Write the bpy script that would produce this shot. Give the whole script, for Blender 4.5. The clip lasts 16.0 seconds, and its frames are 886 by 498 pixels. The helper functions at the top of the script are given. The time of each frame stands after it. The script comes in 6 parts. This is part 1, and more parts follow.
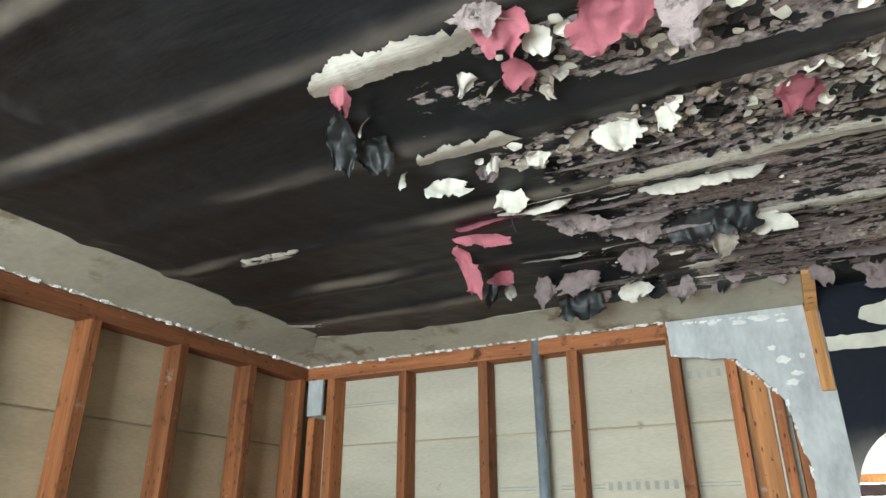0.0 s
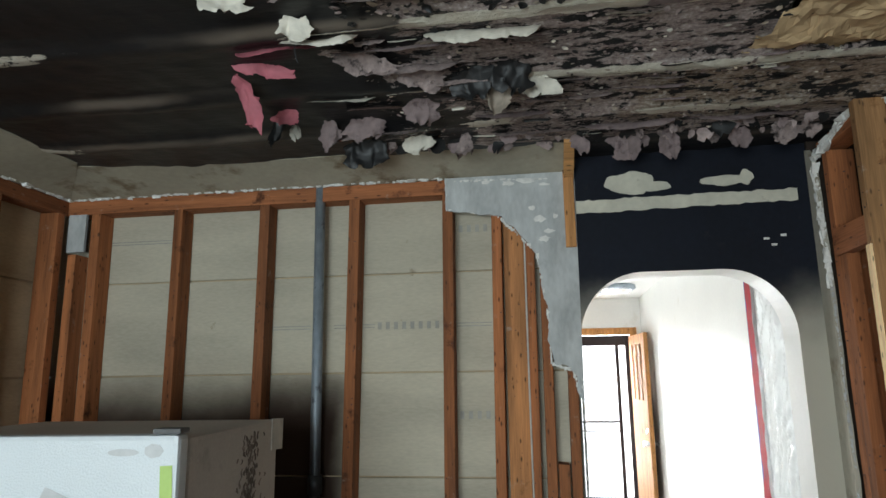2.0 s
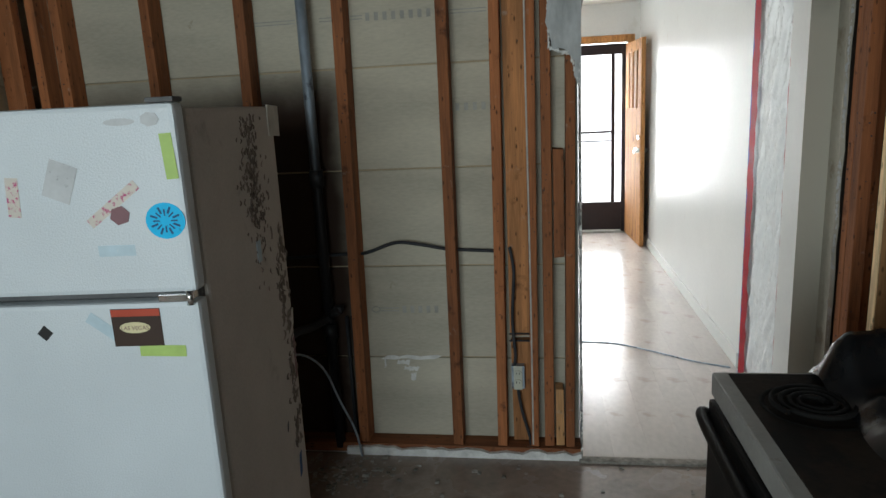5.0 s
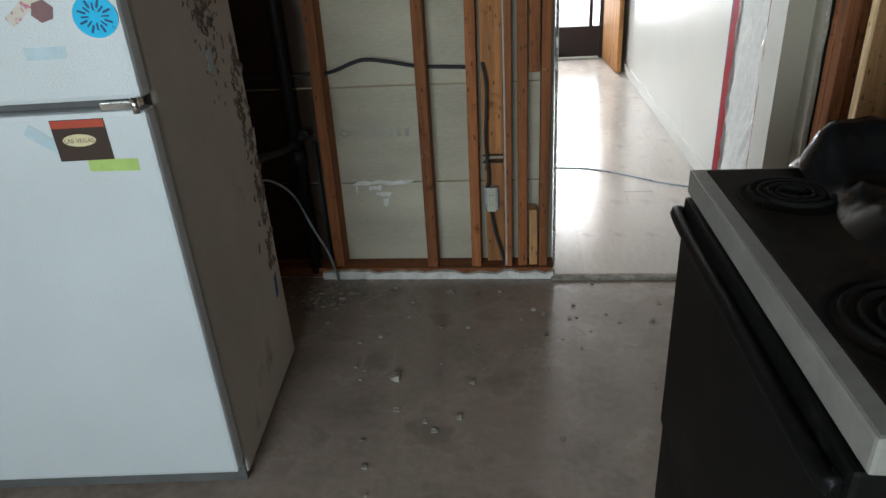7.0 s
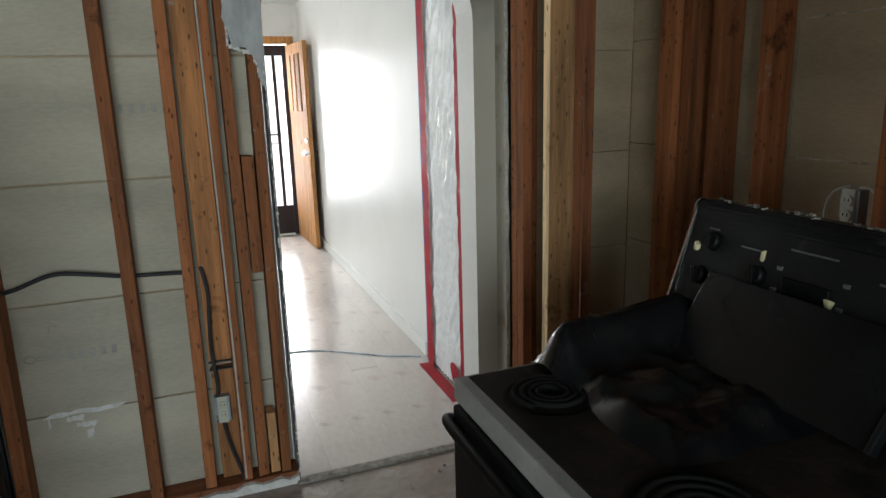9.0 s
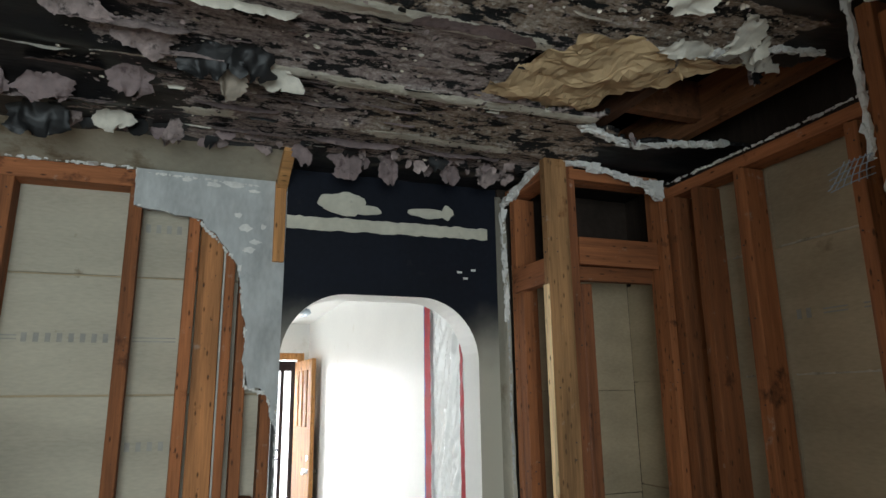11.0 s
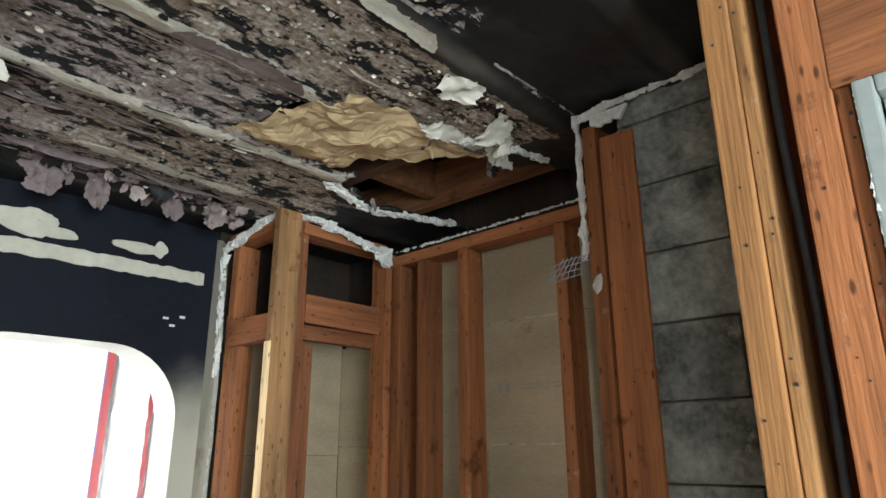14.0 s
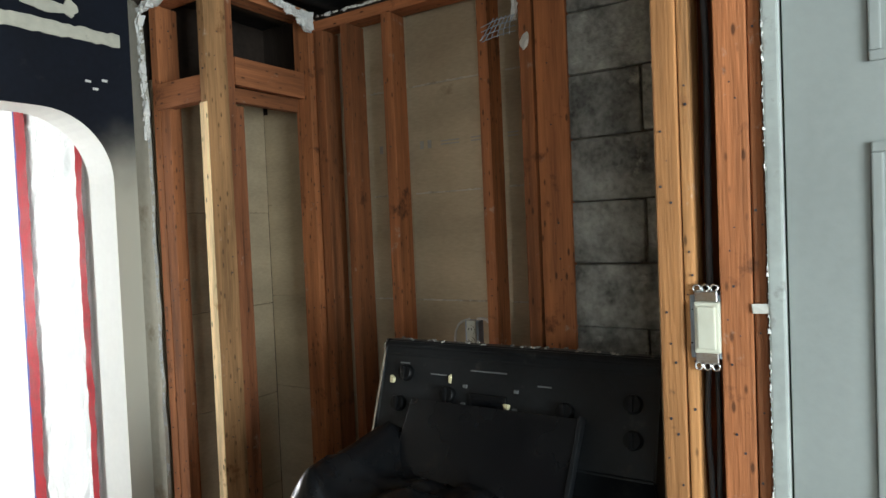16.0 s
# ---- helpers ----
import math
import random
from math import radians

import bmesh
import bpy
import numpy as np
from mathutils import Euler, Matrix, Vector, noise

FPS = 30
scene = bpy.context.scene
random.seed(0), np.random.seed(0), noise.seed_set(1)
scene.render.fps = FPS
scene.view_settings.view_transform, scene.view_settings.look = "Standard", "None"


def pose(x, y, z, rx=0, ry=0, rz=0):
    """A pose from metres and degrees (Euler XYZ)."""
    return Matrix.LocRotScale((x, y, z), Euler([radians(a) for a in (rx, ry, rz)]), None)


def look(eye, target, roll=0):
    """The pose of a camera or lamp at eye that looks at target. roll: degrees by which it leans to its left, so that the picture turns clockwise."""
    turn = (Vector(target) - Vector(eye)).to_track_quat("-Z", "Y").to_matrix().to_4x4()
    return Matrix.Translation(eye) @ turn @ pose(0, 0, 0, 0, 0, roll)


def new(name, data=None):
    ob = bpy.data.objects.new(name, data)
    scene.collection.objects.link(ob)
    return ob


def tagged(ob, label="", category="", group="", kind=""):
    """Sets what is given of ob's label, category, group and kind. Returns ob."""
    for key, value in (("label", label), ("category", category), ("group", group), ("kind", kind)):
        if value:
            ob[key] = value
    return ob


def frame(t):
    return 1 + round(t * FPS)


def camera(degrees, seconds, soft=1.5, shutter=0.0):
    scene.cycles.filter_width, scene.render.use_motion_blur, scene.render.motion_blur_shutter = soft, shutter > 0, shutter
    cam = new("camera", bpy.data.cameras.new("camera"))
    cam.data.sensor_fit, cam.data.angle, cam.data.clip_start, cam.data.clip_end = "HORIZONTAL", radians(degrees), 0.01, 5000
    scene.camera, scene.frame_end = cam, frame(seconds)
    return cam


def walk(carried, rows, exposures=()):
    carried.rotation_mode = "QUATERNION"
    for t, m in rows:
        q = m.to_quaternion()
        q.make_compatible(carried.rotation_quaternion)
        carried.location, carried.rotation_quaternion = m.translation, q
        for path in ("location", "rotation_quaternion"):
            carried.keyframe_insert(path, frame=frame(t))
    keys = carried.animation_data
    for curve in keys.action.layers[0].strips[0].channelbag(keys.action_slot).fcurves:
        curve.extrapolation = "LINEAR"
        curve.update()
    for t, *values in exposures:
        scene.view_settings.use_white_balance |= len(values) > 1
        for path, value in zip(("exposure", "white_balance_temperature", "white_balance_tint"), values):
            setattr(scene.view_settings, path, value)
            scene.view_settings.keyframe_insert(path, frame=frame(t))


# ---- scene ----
cam = camera(68.0, 16.0)
PATH = [
    (0, (0.092, 0.082, 1.674), (-0.726, 1.732, 2.454), -0.3),
    (0.5, (0.088, 0.1, 1.658), (-0.69, 1.824, 2.307), 0.0),
    (1, (0.131, 0.132, 1.617), (-0.432, 1.968, 2.176), 0.0),
    (1.5, (0.155, 0.137, 1.612), (-0.202, 2.046, 2.088), -0.3),
    (2, (0.155, 0.107, 1.606), (-0.144, 2.047, 1.987), -0.8),
    (2.5, (0.145, 0.118, 1.58), (-0.196, 2.081, 1.759), -0.5),
    (3, (0.126, 0.136, 1.559), (-0.233, 2.103, 1.596), -0.6),
    (3.5, (0.117, 0.151, 1.533), (-0.219, 2.12, 1.439), -1.0),
    (4, (0.122, 0.159, 1.504), (-0.217, 2.117, 1.277), -2.1),
    (4.5, (0.131, 0.151, 1.475), (-0.177, 2.102, 1.16), -3.1),
    (5, (0.139, 0.136, 1.458), (-0.163, 2.068, 1.035), -2.9),
    (5.2, (0.145, 0.133, 1.444), (-0.153, 2.057, 0.986), -3.4),
    (7.3, (0.136, 0.181, 1.362), (-0.056, 1.958, 0.464), -3.2),
    (7.5, (0.133, 0.176, 1.396), (0.054, 1.974, 0.524), -3.2),
    (8, (0.096, 0.223, 1.387), (0.469, 1.99, 0.526), -3.3),
    (8.5, (0.044, 0.269, 1.408), (0.676, 2.012, 0.658), -2.4),
    (9, (0.026, 0.279, 1.471), (0.705, 2.103, 1.013), -1.7),
    (9.5, (0.018, 0.282, 1.52), (0.702, 2.147, 1.292), -0.3),
    (9.7, (0.017, 0.281, 1.534), (0.725, 2.147, 1.401), -0.2),
    (11.8, (-0.009, 0.234, 1.641), (0.641, 1.991, 2.341), -0.8),
    (12, (-0.011, 0.229, 1.654), (0.635, 1.966, 2.406), -0.8),
    (12.5, (-0.01, 0.21, 1.669), (0.621, 1.891, 2.55), -0.4),
    (13, (0.028, 0.26, 1.666), (0.839, 1.896, 2.479), -0.0),
    (13.5, (0.003, 0.297, 1.656), (1.207, 1.687, 2.443), -1.1),
    (14, (-0.044, 0.37, 1.633), (1.36, 1.664, 2.225), -0.2),
    (14.5, (-0.092, 0.376, 1.61), (1.451, 1.574, 2.042), 0.1),
    (15, (-0.179, 0.287, 1.58), (1.4, 1.497, 1.789), -1.4),
    (15.5, (-0.256, 0.326, 1.542), (1.401, 1.445, 1.577), -2.2),
    (16, (-0.316, 0.351, 1.514), (1.362, 1.438, 1.457), -2.4),
]
EXPOSURES = [(0.0, 1.45), (0.5, 1.6), (1.0, 1.1), (2.0, 0.4), (3.5, 0.0), (4.5, -0.2), (5.0, -0.2), (7.5, 0.2), (8.0, 0.4), (8.5, 0.3), (9.0, -0.08), (9.5, -0.58), (11.8, 0.65), (12.5, 0.9), (13.5, 1.2), (14.5, 1.32), (15.0, 1.15), (16.0, 1.08)]
walk(cam, [(t, look(eye, target, roll)) for t, eye, target, roll in PATH], EXPOSURES)

# ---- world and light ----
world = bpy.data.worlds.new("sky")
scene.world = world
world.use_nodes = True
wn = world.node_tree
sky = wn.nodes.new("ShaderNodeTexSky")
sky.sky_type = "NISHITA"
sky.sun_disc = False
sky.sun_elevation, sky.sun_rotation = radians(38), radians(200)
wn.nodes["Background"].inputs["Strength"].default_value = 0.12
wn.links.new(sky.outputs["Color"], wn.nodes["Background"].inputs["Color"])
sun_data = bpy.data.lights.new("sun", "SUN")
sun_data.energy, sun_data.angle, sun_data.color = 0.8, radians(12), (1.0, 0.96, 0.9)
sun_lamp = new("sun", sun_data)
sun_lamp.matrix_world = look((2, 12, 9), (0.5, 6, 0))


def window_light(name, eye, target, w, h, watts, color):
    d = bpy.data.lights.new(name, "AREA")
    d.shape, d.size, d.size_y, d.energy, d.color = "RECTANGLE", w, h, watts, color
    new(name, d).matrix_world = look(eye, target)


# the side lamp is added to brighten the stove corner; its window is unseen
window_light("added_daylight_side", (-1.9, -0.75, 1.5), (0.5, -0.3, 1.45), 0.85, 1.0, 9, (0.81, 0.95, 1.0))
window_light("window_daylight_kitchen", (-0.6, -1.78, 1.45), (-0.6, 1.0, 1.45), 1.5, 1.1, 71, (0.81, 0.95, 1.0))
window_light("window_daylight_hall", (-1.85, 5.2, 1.35), (1.0, 5.2, 1.2), 1.9, 1.3, 41, (0.93, 0.98, 1.0))
window_light("doorway_daylight", (0.82, 7.78, 1.2), (0.8, 3.0, 1.0), 0.5, 1.6, 60, (0.94, 0.98, 1.0))


# ---- materials ----
def mat(name, col, rough=0.8, metal=0.0, var=0.25, scale=6.0, stretch=(1, 1, 1), fine=60.0, bump=0.15, spots=None, spot_amt=0.55,
        spot_scale=9.0, rnd=0.0, island=False, spec=0.3):
    """Base colour varied at two scales, optional stains, relief."""
    m = bpy.data.materials.new(name)
    m.use_nodes = True
    nt = m.node_tree
    bsdf = nt.nodes["Principled BSDF"]
    bsdf.inputs["Metallic"].default_value = metal
    bsdf.inputs["Specular IOR Level"].default_value = spec
    N, K = nt.nodes.new, nt.links.new
    tc = N("ShaderNodeTexCoord")
    mp = N("ShaderNodeMapping")
    mp.inputs["Scale"].default_value = stretch
    K(tc.outputs["Object"], mp.inputs["Vector"])
    big, small = N("ShaderNodeTexNoise"), N("ShaderNodeTexNoise")
    big.inputs["Scale"].default_value, big.inputs["Detail"].default_value = scale, 5
    small.inputs["Scale"].default_value, small.inputs["Detail"].default_value = fine, 4
    K(mp.outputs[0], big.inputs["Vector"])
    K(mp.outputs[0], small.inputs["Vector"])
    add = N("ShaderNodeMath")
    add.operation = "MULTIPLY_ADD"
    add.inputs[1].default_value = 0.45
    K(small.outputs["Fac"], add.inputs[0])
    K(big.outputs["Fac"], add.inputs[2])
    rng = N("ShaderNodeMapRange")
    rng.inputs["From Min"].default_value, rng.inputs["From Max"].default_value = 0.45, 1.0
    rng.inputs["To Min"].default_value, rng.inputs["To Max"].default_value = 1 - var, 1 + var
    K(add.outputs[0], rng.inputs["Value"])
    value = rng.outputs[0]
    if rnd:
        src = N("ShaderNodeNewGeometry").outputs["Random Per Island"] if island else N("ShaderNodeObjectInfo").outputs["Random"]
        r2 = N("ShaderNodeMapRange")
        r2.inputs["To Min"].default_value, r2.inputs["To Max"].default_value = 1 - rnd, 1 + rnd
        K(src, r2.inputs["Value"])
        mul = N("ShaderNodeMath")
        mul.operation = "MULTIPLY"
        K(value, mul.inputs[0])
        K(r2.outputs[0], mul.inputs[1])
        value = mul.outputs[0]
    sc = N("ShaderNodeVectorMath")
    sc.operation = "SCALE"
    sc.inputs[0].default_value = col
    K(value, sc.inputs["Scale"])
    out = sc.outputs[0]
    if spots:
        sp = N("ShaderNodeTexNoise")
        sp.inputs["Scale"].default_value, sp.inputs["Detail"].default_value, sp.inputs["Roughness"].default_value = spot_scale, 8, 0.65
        K(tc.outputs["Object"], sp.inputs["Vector"])
        rp = N("ShaderNodeMapRange")
        rp.inputs["From Min"].default_value, rp.inputs["From Max"].default_value = spot_amt, spot_amt + 0.1
        K(sp.outputs["Fac"], rp.inputs["Value"])
        mx = N("ShaderNodeMix")
        mx.data_type = "RGBA"
        K(rp.outputs[0], mx.inputs["Factor"])
        K(out, mx.inputs["A"])
        mx.inputs["B"].default_value = (*spots, 1)
        out = mx.outputs["Result"]
    K(out, bsdf.inputs["Base Color"])
    rr = N("ShaderNodeMapRange")
    rr.inputs["To Min"].default_value, rr.inputs["To Max"].default_value = max(rough - 0.15, 0.03), min(rough + 0.15, 1)
    K(big.outputs["Fac"], rr.inputs["Value"])
    K(rr.outputs[0], bsdf.inputs["Roughness"])
    if bump:
        bp = N("ShaderNodeBump")
        bp.inputs["Strength"].default_value, bp.inputs["Distance"].default_value = bump, 0.01
        K(small.outputs["Fac"], bp.inputs["Height"])
        K(bp.outputs[0], bsdf.inputs["Normal"])
    return m


def wood(name, col, axis, dark=(0.09, 0.03, 0.012)):
    st = {"x": (0.5, 9, 9), "y": (9, 0.5, 9), "z": (9, 9, 0.5)}[axis]
    m = mat(name, col, 0.74, var=0.52, scale=3, stretch=st, fine=22, bump=0.25, spots=dark, spot_amt=0.6, spot_scale=8, rnd=0.34)
    # knots with a dark heart, and pale plaster dust rubbed into the grain
    nt = m.node_tree
    N, K = nt.nodes.new, nt.links.new
    socket = nt.nodes["Principled BSDF"].inputs["Base Color"]
    tc, mp, cell = N("ShaderNodeTexCoord"), N("ShaderNodeMapping"), N("ShaderNodeTexVoronoi")
    mp.inputs["Scale"].default_value = {"x": (3.2, 9, 9), "y": (9, 3.2, 9), "z": (9, 9, 3.2)}[axis]
    K(tc.outputs["Object"], mp.inputs["Vector"])
    K(mp.outputs[0], cell.inputs["Vector"])
    dust = N("ShaderNodeTexNoise")
    dust.inputs["Scale"].default_value, dust.inputs["Detail"].default_value, dust.inputs["Roughness"].default_value = 13, 9, 0.72
    K(tc.outputs["Object"], dust.inputs["Vector"])
    for src, lo, hi, colour, most in ((cell.outputs["Distance"], 0.2, 0.1, tuple(0.22 * c for c in col), 0.85), (dust.outputs["Fac"], 0.62, 0.72, (0.5, 0.43, 0.36), 0.5)):
        r, mx = N("ShaderNodeMapRange"), N("ShaderNodeMix")
        r.inputs["From Min"].default_value, r.inputs["From Max"].default_value, r.inputs["To Max"].default_value = lo, hi, most
        K(src, r.inputs["Value"])
        mx.data_type = "RGBA"
        K(r.outputs[0], mx.inputs["Factor"])
        K(socket.links[0].from_socket, mx.inputs["A"])
        mx.inputs["B"].default_value = (*colour, 1)
        K(mx.outputs["Result"], socket)
    return m


W_STUD = wood("fir_stud", (0.3, 0.108, 0.041), "z")
W_STUDX = wood("fir_plate_x", (0.29, 0.105, 0.042), "x")
W_STUDY = wood("fir_plate_y", (0.29, 0.105, 0.042), "y")
W_NEW = wood("pale_stud", (0.38, 0.18, 0.066), "z", (0.2, 0.08, 0.03))
W_NEWX = wood("pale_beam", (0.5, 0.26, 0.1), "x", (0.2, 0.08, 0.03))
W_MID = wood("worn_amber_board", (0.42, 0.22, 0.095), "z", (0.16, 0.06, 0.02))
W_BOARD = wood("worn_brown_board", (0.33, 0.145, 0.056), "z", (0.13, 0.05, 0.02))
W_NAIL = mat("nail_pocked_pale_stud", (0.37, 0.168, 0.062), 0.75, var=0.35, scale=5, stretch=(9, 9, 0.5), fine=22, bump=0.25, spots=(0.16, 0.08, 0.035), spot_amt=0.63, spot_scale=26)
W_BRIGHT = wood("pale_pine", (0.7, 0.5, 0.28), "z", (0.45, 0.22, 0.08))
# fir stud colour at two thirds: recess shade put into the wood
W_SHADE = wood("shaded_stud", (0.2, 0.072, 0.03), "z")
W_DARKJ = wood("smoked_joist", (0.24, 0.1, 0.045), "y")
W_CHAR = wood("scorched_joist", (0.1, 0.045, 0.025), "y")
W_DOOR = wood("varnished_oak", (0.42, 0.2, 0.07), "z")
LATH = mat("rock_lath_paper", (0.50, 0.455, 0.36), 0.9, var=0.2, scale=2.6, stretch=(0.6, 1, 2.2), fine=60, bump=0.12, rnd=0.07, spots=(0.27, 0.21, 0.14), spot_amt=0.665, spot_scale=9)
LATH_STAIN_SHADE = mat("stained_shaded_lath", (0.50, 0.455, 0.36), 0.9, var=0.2, scale=2.6, stretch=(0.6, 1, 2.2), fine=60, bump=0.12, rnd=0.07, spots=(0.27, 0.21, 0.14), spot_amt=0.665, spot_scale=9)
# same lath browned by smoke, with some shade mixed into the colour
LATH_DIM = mat("rock_lath_smoked_shaded", (0.45, 0.36, 0.24), 0.9, var=0.22, scale=2.8, stretch=(1, 0.6, 2.2), fine=60, bump=0.12, rnd=0.08, spots=(0.25, 0.19, 0.12), spot_amt=0.66, spot_scale=5)
JOINT = mat("crushed_gypsum_edge", (0.5, 0.45, 0.36), 0.9, var=0.3, scale=20, fine=90, bump=0.4, spots=(0.3, 0.25, 0.18), spot_amt=0.52, spot_scale=14)
INK = mat("faded_blue_print", (0.36, 0.345, 0.31), 0.9, bump=0)
PLASTER = mat("grey_plaster", (0.47, 0.48, 0.475), 0.85, var=0.26, scale=5, stretch=(2.2, 2.2, 1), fine=30, bump=0.3, spots=(0.36, 0.37, 0.37), spot_amt=0.6, spot_scale=7)
PLASTER_W = mat("broken_white_plaster", (0.76, 0.745, 0.71), 0.9, var=0.22, scale=18, fine=90, bump=0.6, spots=(0.3, 0.27, 0.24), spot_amt=0.66, spot_scale=25)
PAINT_BEIGE = mat("sooty_beige_paint", (0.43, 0.4, 0.33), 0.8, var=0.16, scale=3, fine=40, bump=0.12, spots=(0.25, 0.2, 0.14), spot_amt=0.57, spot_scale=4.5)
COVE = mat("dingy_beige_cove_paint", (0.37, 0.335, 0.26), 0.8, var=0.2, scale=3, fine=40, bump=0.15, spots=(0.2, 0.155, 0.1), spot_amt=0.56, spot_scale=4)
PAINT_NAVY = mat("navy_black_paint", (0.008, 0.01, 0.017), 0.7, var=0.35, scale=3, fine=50, bump=0.1, spots=(0.022, 0.022, 0.026), spot_amt=0.64, spot_scale=8, spec=0.2)
PAINT_CREAM = mat("cream_paint_under", (0.6, 0.57, 0.47), 0.8, var=0.16, scale=9, fine=50, bump=0.15, spots=(0.3, 0.27, 0.22), spot_amt=0.63, spot_scale=14)
SOOT = mat("soot_black_paint", (0.0115, 0.0115, 0.0118), 0.48, var=0.4, scale=3, stretch=(0.6, 2, 1), fine=30, bump=0.18, spots=(0.038, 0.035, 0.032), spot_amt=0.62, spot_scale=4, spec=0.4)
SOOT_CEILING = mat("soot_black_ceiling_paint", (0.0115, 0.0113, 0.012), 0.48, var=0.4, scale=3, stretch=(0.6, 2, 1), fine=30, bump=0.18, spots=(0.034, 0.0325, 0.033), spot_amt=0.62, spot_scale=4, spec=0.35)
CREAM = mat("cream_peeling_paint", (0.63, 0.585, 0.5), 0.75, var=0.26, scale=12, fine=60, bump=0.2, spots=(0.3, 0.25, 0.2), spot_amt=0.6, spot_scale=18, rnd=0.32, island=True)
CREAM_STRIP = mat("cream_seam_paint", (0.66, 0.615, 0.53), 0.7, var=0.22, scale=9, stretch=(1, 3, 1), fine=60, bump=0.2, spots=(0.36, 0.3, 0.24), spot_amt=0.63, spot_scale=16, rnd=0.08, island=True)
GREYPINK = mat("grey_pink_burnt_paint", (0.3, 0.235, 0.22), 0.85, var=0.45, scale=22, fine=90, bump=0.5, spots=(0.05, 0.04, 0.038), spot_amt=0.55, spot_scale=30, rnd=0.3, island=True)
TAN = mat("tan_scorched_paint", (0.36, 0.3, 0.24), 0.8, var=0.3, scale=16, fine=70, bump=0.3, spots=(0.14, 0.105, 0.085), spot_amt=0.56, spot_scale=26, rnd=0.35, island=True)
DUSKY = mat("dusky_rose_paint", (0.25, 0.19, 0.185), 0.85, var=0.3, scale=16, fine=70, bump=0.3, spots=(0.1, 0.07, 0.07), spot_amt=0.56, spot_scale=24, rnd=0.3, island=True)
PINK = mat("pink_paint_layer", (0.4, 0.12, 0.145), 0.7, var=0.25, scale=14, fine=60, bump=0.2, spots=(0.35, 0.2, 0.2), spot_amt=0.62, spot_scale=22, rnd=0.15, island=True)
KRAFT = mat("kraft_paper_facing", (0.5, 0.355, 0.2), 0.7, var=0.16, scale=6, fine=40, bump=0.1, spots=(0.3, 0.18, 0.08), spot_amt=0.64, spot_scale=7)
BLOCK = mat("grey_chimney_block", (0.24, 0.24, 0.22), 0.95, var=0.75, scale=12, fine=60, bump=1.0, spots=(0.42, 0.42, 0.37), spot_amt=0.6, spot_scale=9, rnd=0.15)
MORTAR = mat("sooty_mortar", (0.13, 0.122, 0.1), 0.95, var=0.4, scale=20, fine=60, bump=0.6, spots=(0.3, 0.27, 0.17), spot_amt=0.62, spot_scale=14)
WHITE_WALL = mat("white_wall_paint", (0.74, 0.74, 0.71), 0.36, var=0.05, scale=2.5, fine=40, bump=0.05, spots=(0.64, 0.62, 0.56), spot_amt=0.64, spot_scale=3, spec=0.38)
FLOOR_K = mat("dirty_grey_sheet_floor", (0.29, 0.232, 0.195), 0.26, var=0.34, scale=4, fine=34, bump=0.1, spots=(0.21, 0.165, 0.138), spot_amt=0.53, spot_scale=4, spec=0.5)
PLANK = mat("worn_grey_hall_boards", (0.54, 0.49, 0.45), 0.2, var=0.16, scale=2.2, stretch=(1.5, 0.7, 1), fine=26, bump=0.04, rnd=0.03, spots=(0.42, 0.34, 0.29), spot_amt=0.55, spot_scale=3.5, spec=0.5)
ENAMEL = mat("white_fridge_enamel", (0.54, 0.575, 0.595), 0.35, var=0.06, scale=3, fine=220, bump=0.22, spots=(0.52, 0.55, 0.56), spot_amt=0.66, spot_scale=4, spec=0.5)
ENAMEL_SIDE = mat("sooty_fridge_side", (0.5, 0.455, 0.41), 0.6, var=0.16, scale=3, fine=160, bump=0.2, spots=(0.32, 0.28, 0.245), spot_amt=0.6, spot_scale=4)
GASKET = mat("grey_gasket", (0.1, 0.1, 0.1), 0.7)
CHROME = mat("chrome_steel", (0.75, 0.75, 0.74), 0.2, metal=1.0, var=0.1, bump=0.03)
GALV = mat("galvanised_pipe_steel", (0.36, 0.42, 0.48), 0.42, metal=0.5, var=0.35, scale=9, stretch=(1, 1, 0.4), fine=60, bump=0.1, spots=(0.12, 0.12, 0.13), spot_amt=0.58, spot_scale=16)
GALV_DARK_FOOT = mat("galvanised_pipe_darker_below", (0.36, 0.42, 0.48), 0.42, metal=0.5, var=0.35, scale=9, stretch=(1, 1, 0.4), fine=60, bump=0.1, spots=(0.12, 0.12, 0.13), spot_amt=0.58, spot_scale=16)
BLACK_E = mat("black_stove_enamel", (0.004, 0.004, 0.0042), 0.5, var=0.4, scale=5, fine=60, bump=0.06, spots=(0.018, 0.017, 0.016), spot_amt=0.62, spot_scale=9, spec=0.2)
COOKTOP = mat("grimy_brown_cooktop", (0.021, 0.0148, 0.0102), 0.78, var=0.5, scale=8, fine=60, bump=0.15, spots=(0.008, 0.007, 0.006), spot_amt=0.5, spot_scale=9, spec=0.15)
PANEL_B = mat("dusty_black_panel", (0.0065, 0.0075, 0.0085), 0.42, var=0.5, scale=6, fine=70, bump=0.08, spots=(0.032, 0.031, 0.028), spot_amt=0.6, spot_scale=13, spec=0.35)
TRIM_W = mat("dusty_white_stove_edge", (0.27, 0.26, 0.24), 0.45, var=0.2, scale=10, fine=60, bump=0.1, spots=(0.2, 0.17, 0.14), spot_amt=0.62, spot_scale=20)
BEIGE_E = mat("almond_stove_side", (0.3, 0.28, 0.23), 0.5, var=0.15, scale=5, fine=60, bump=0.05, spots=(0.28, 0.24, 0.18), spot_amt=0.6, spot_scale=8)
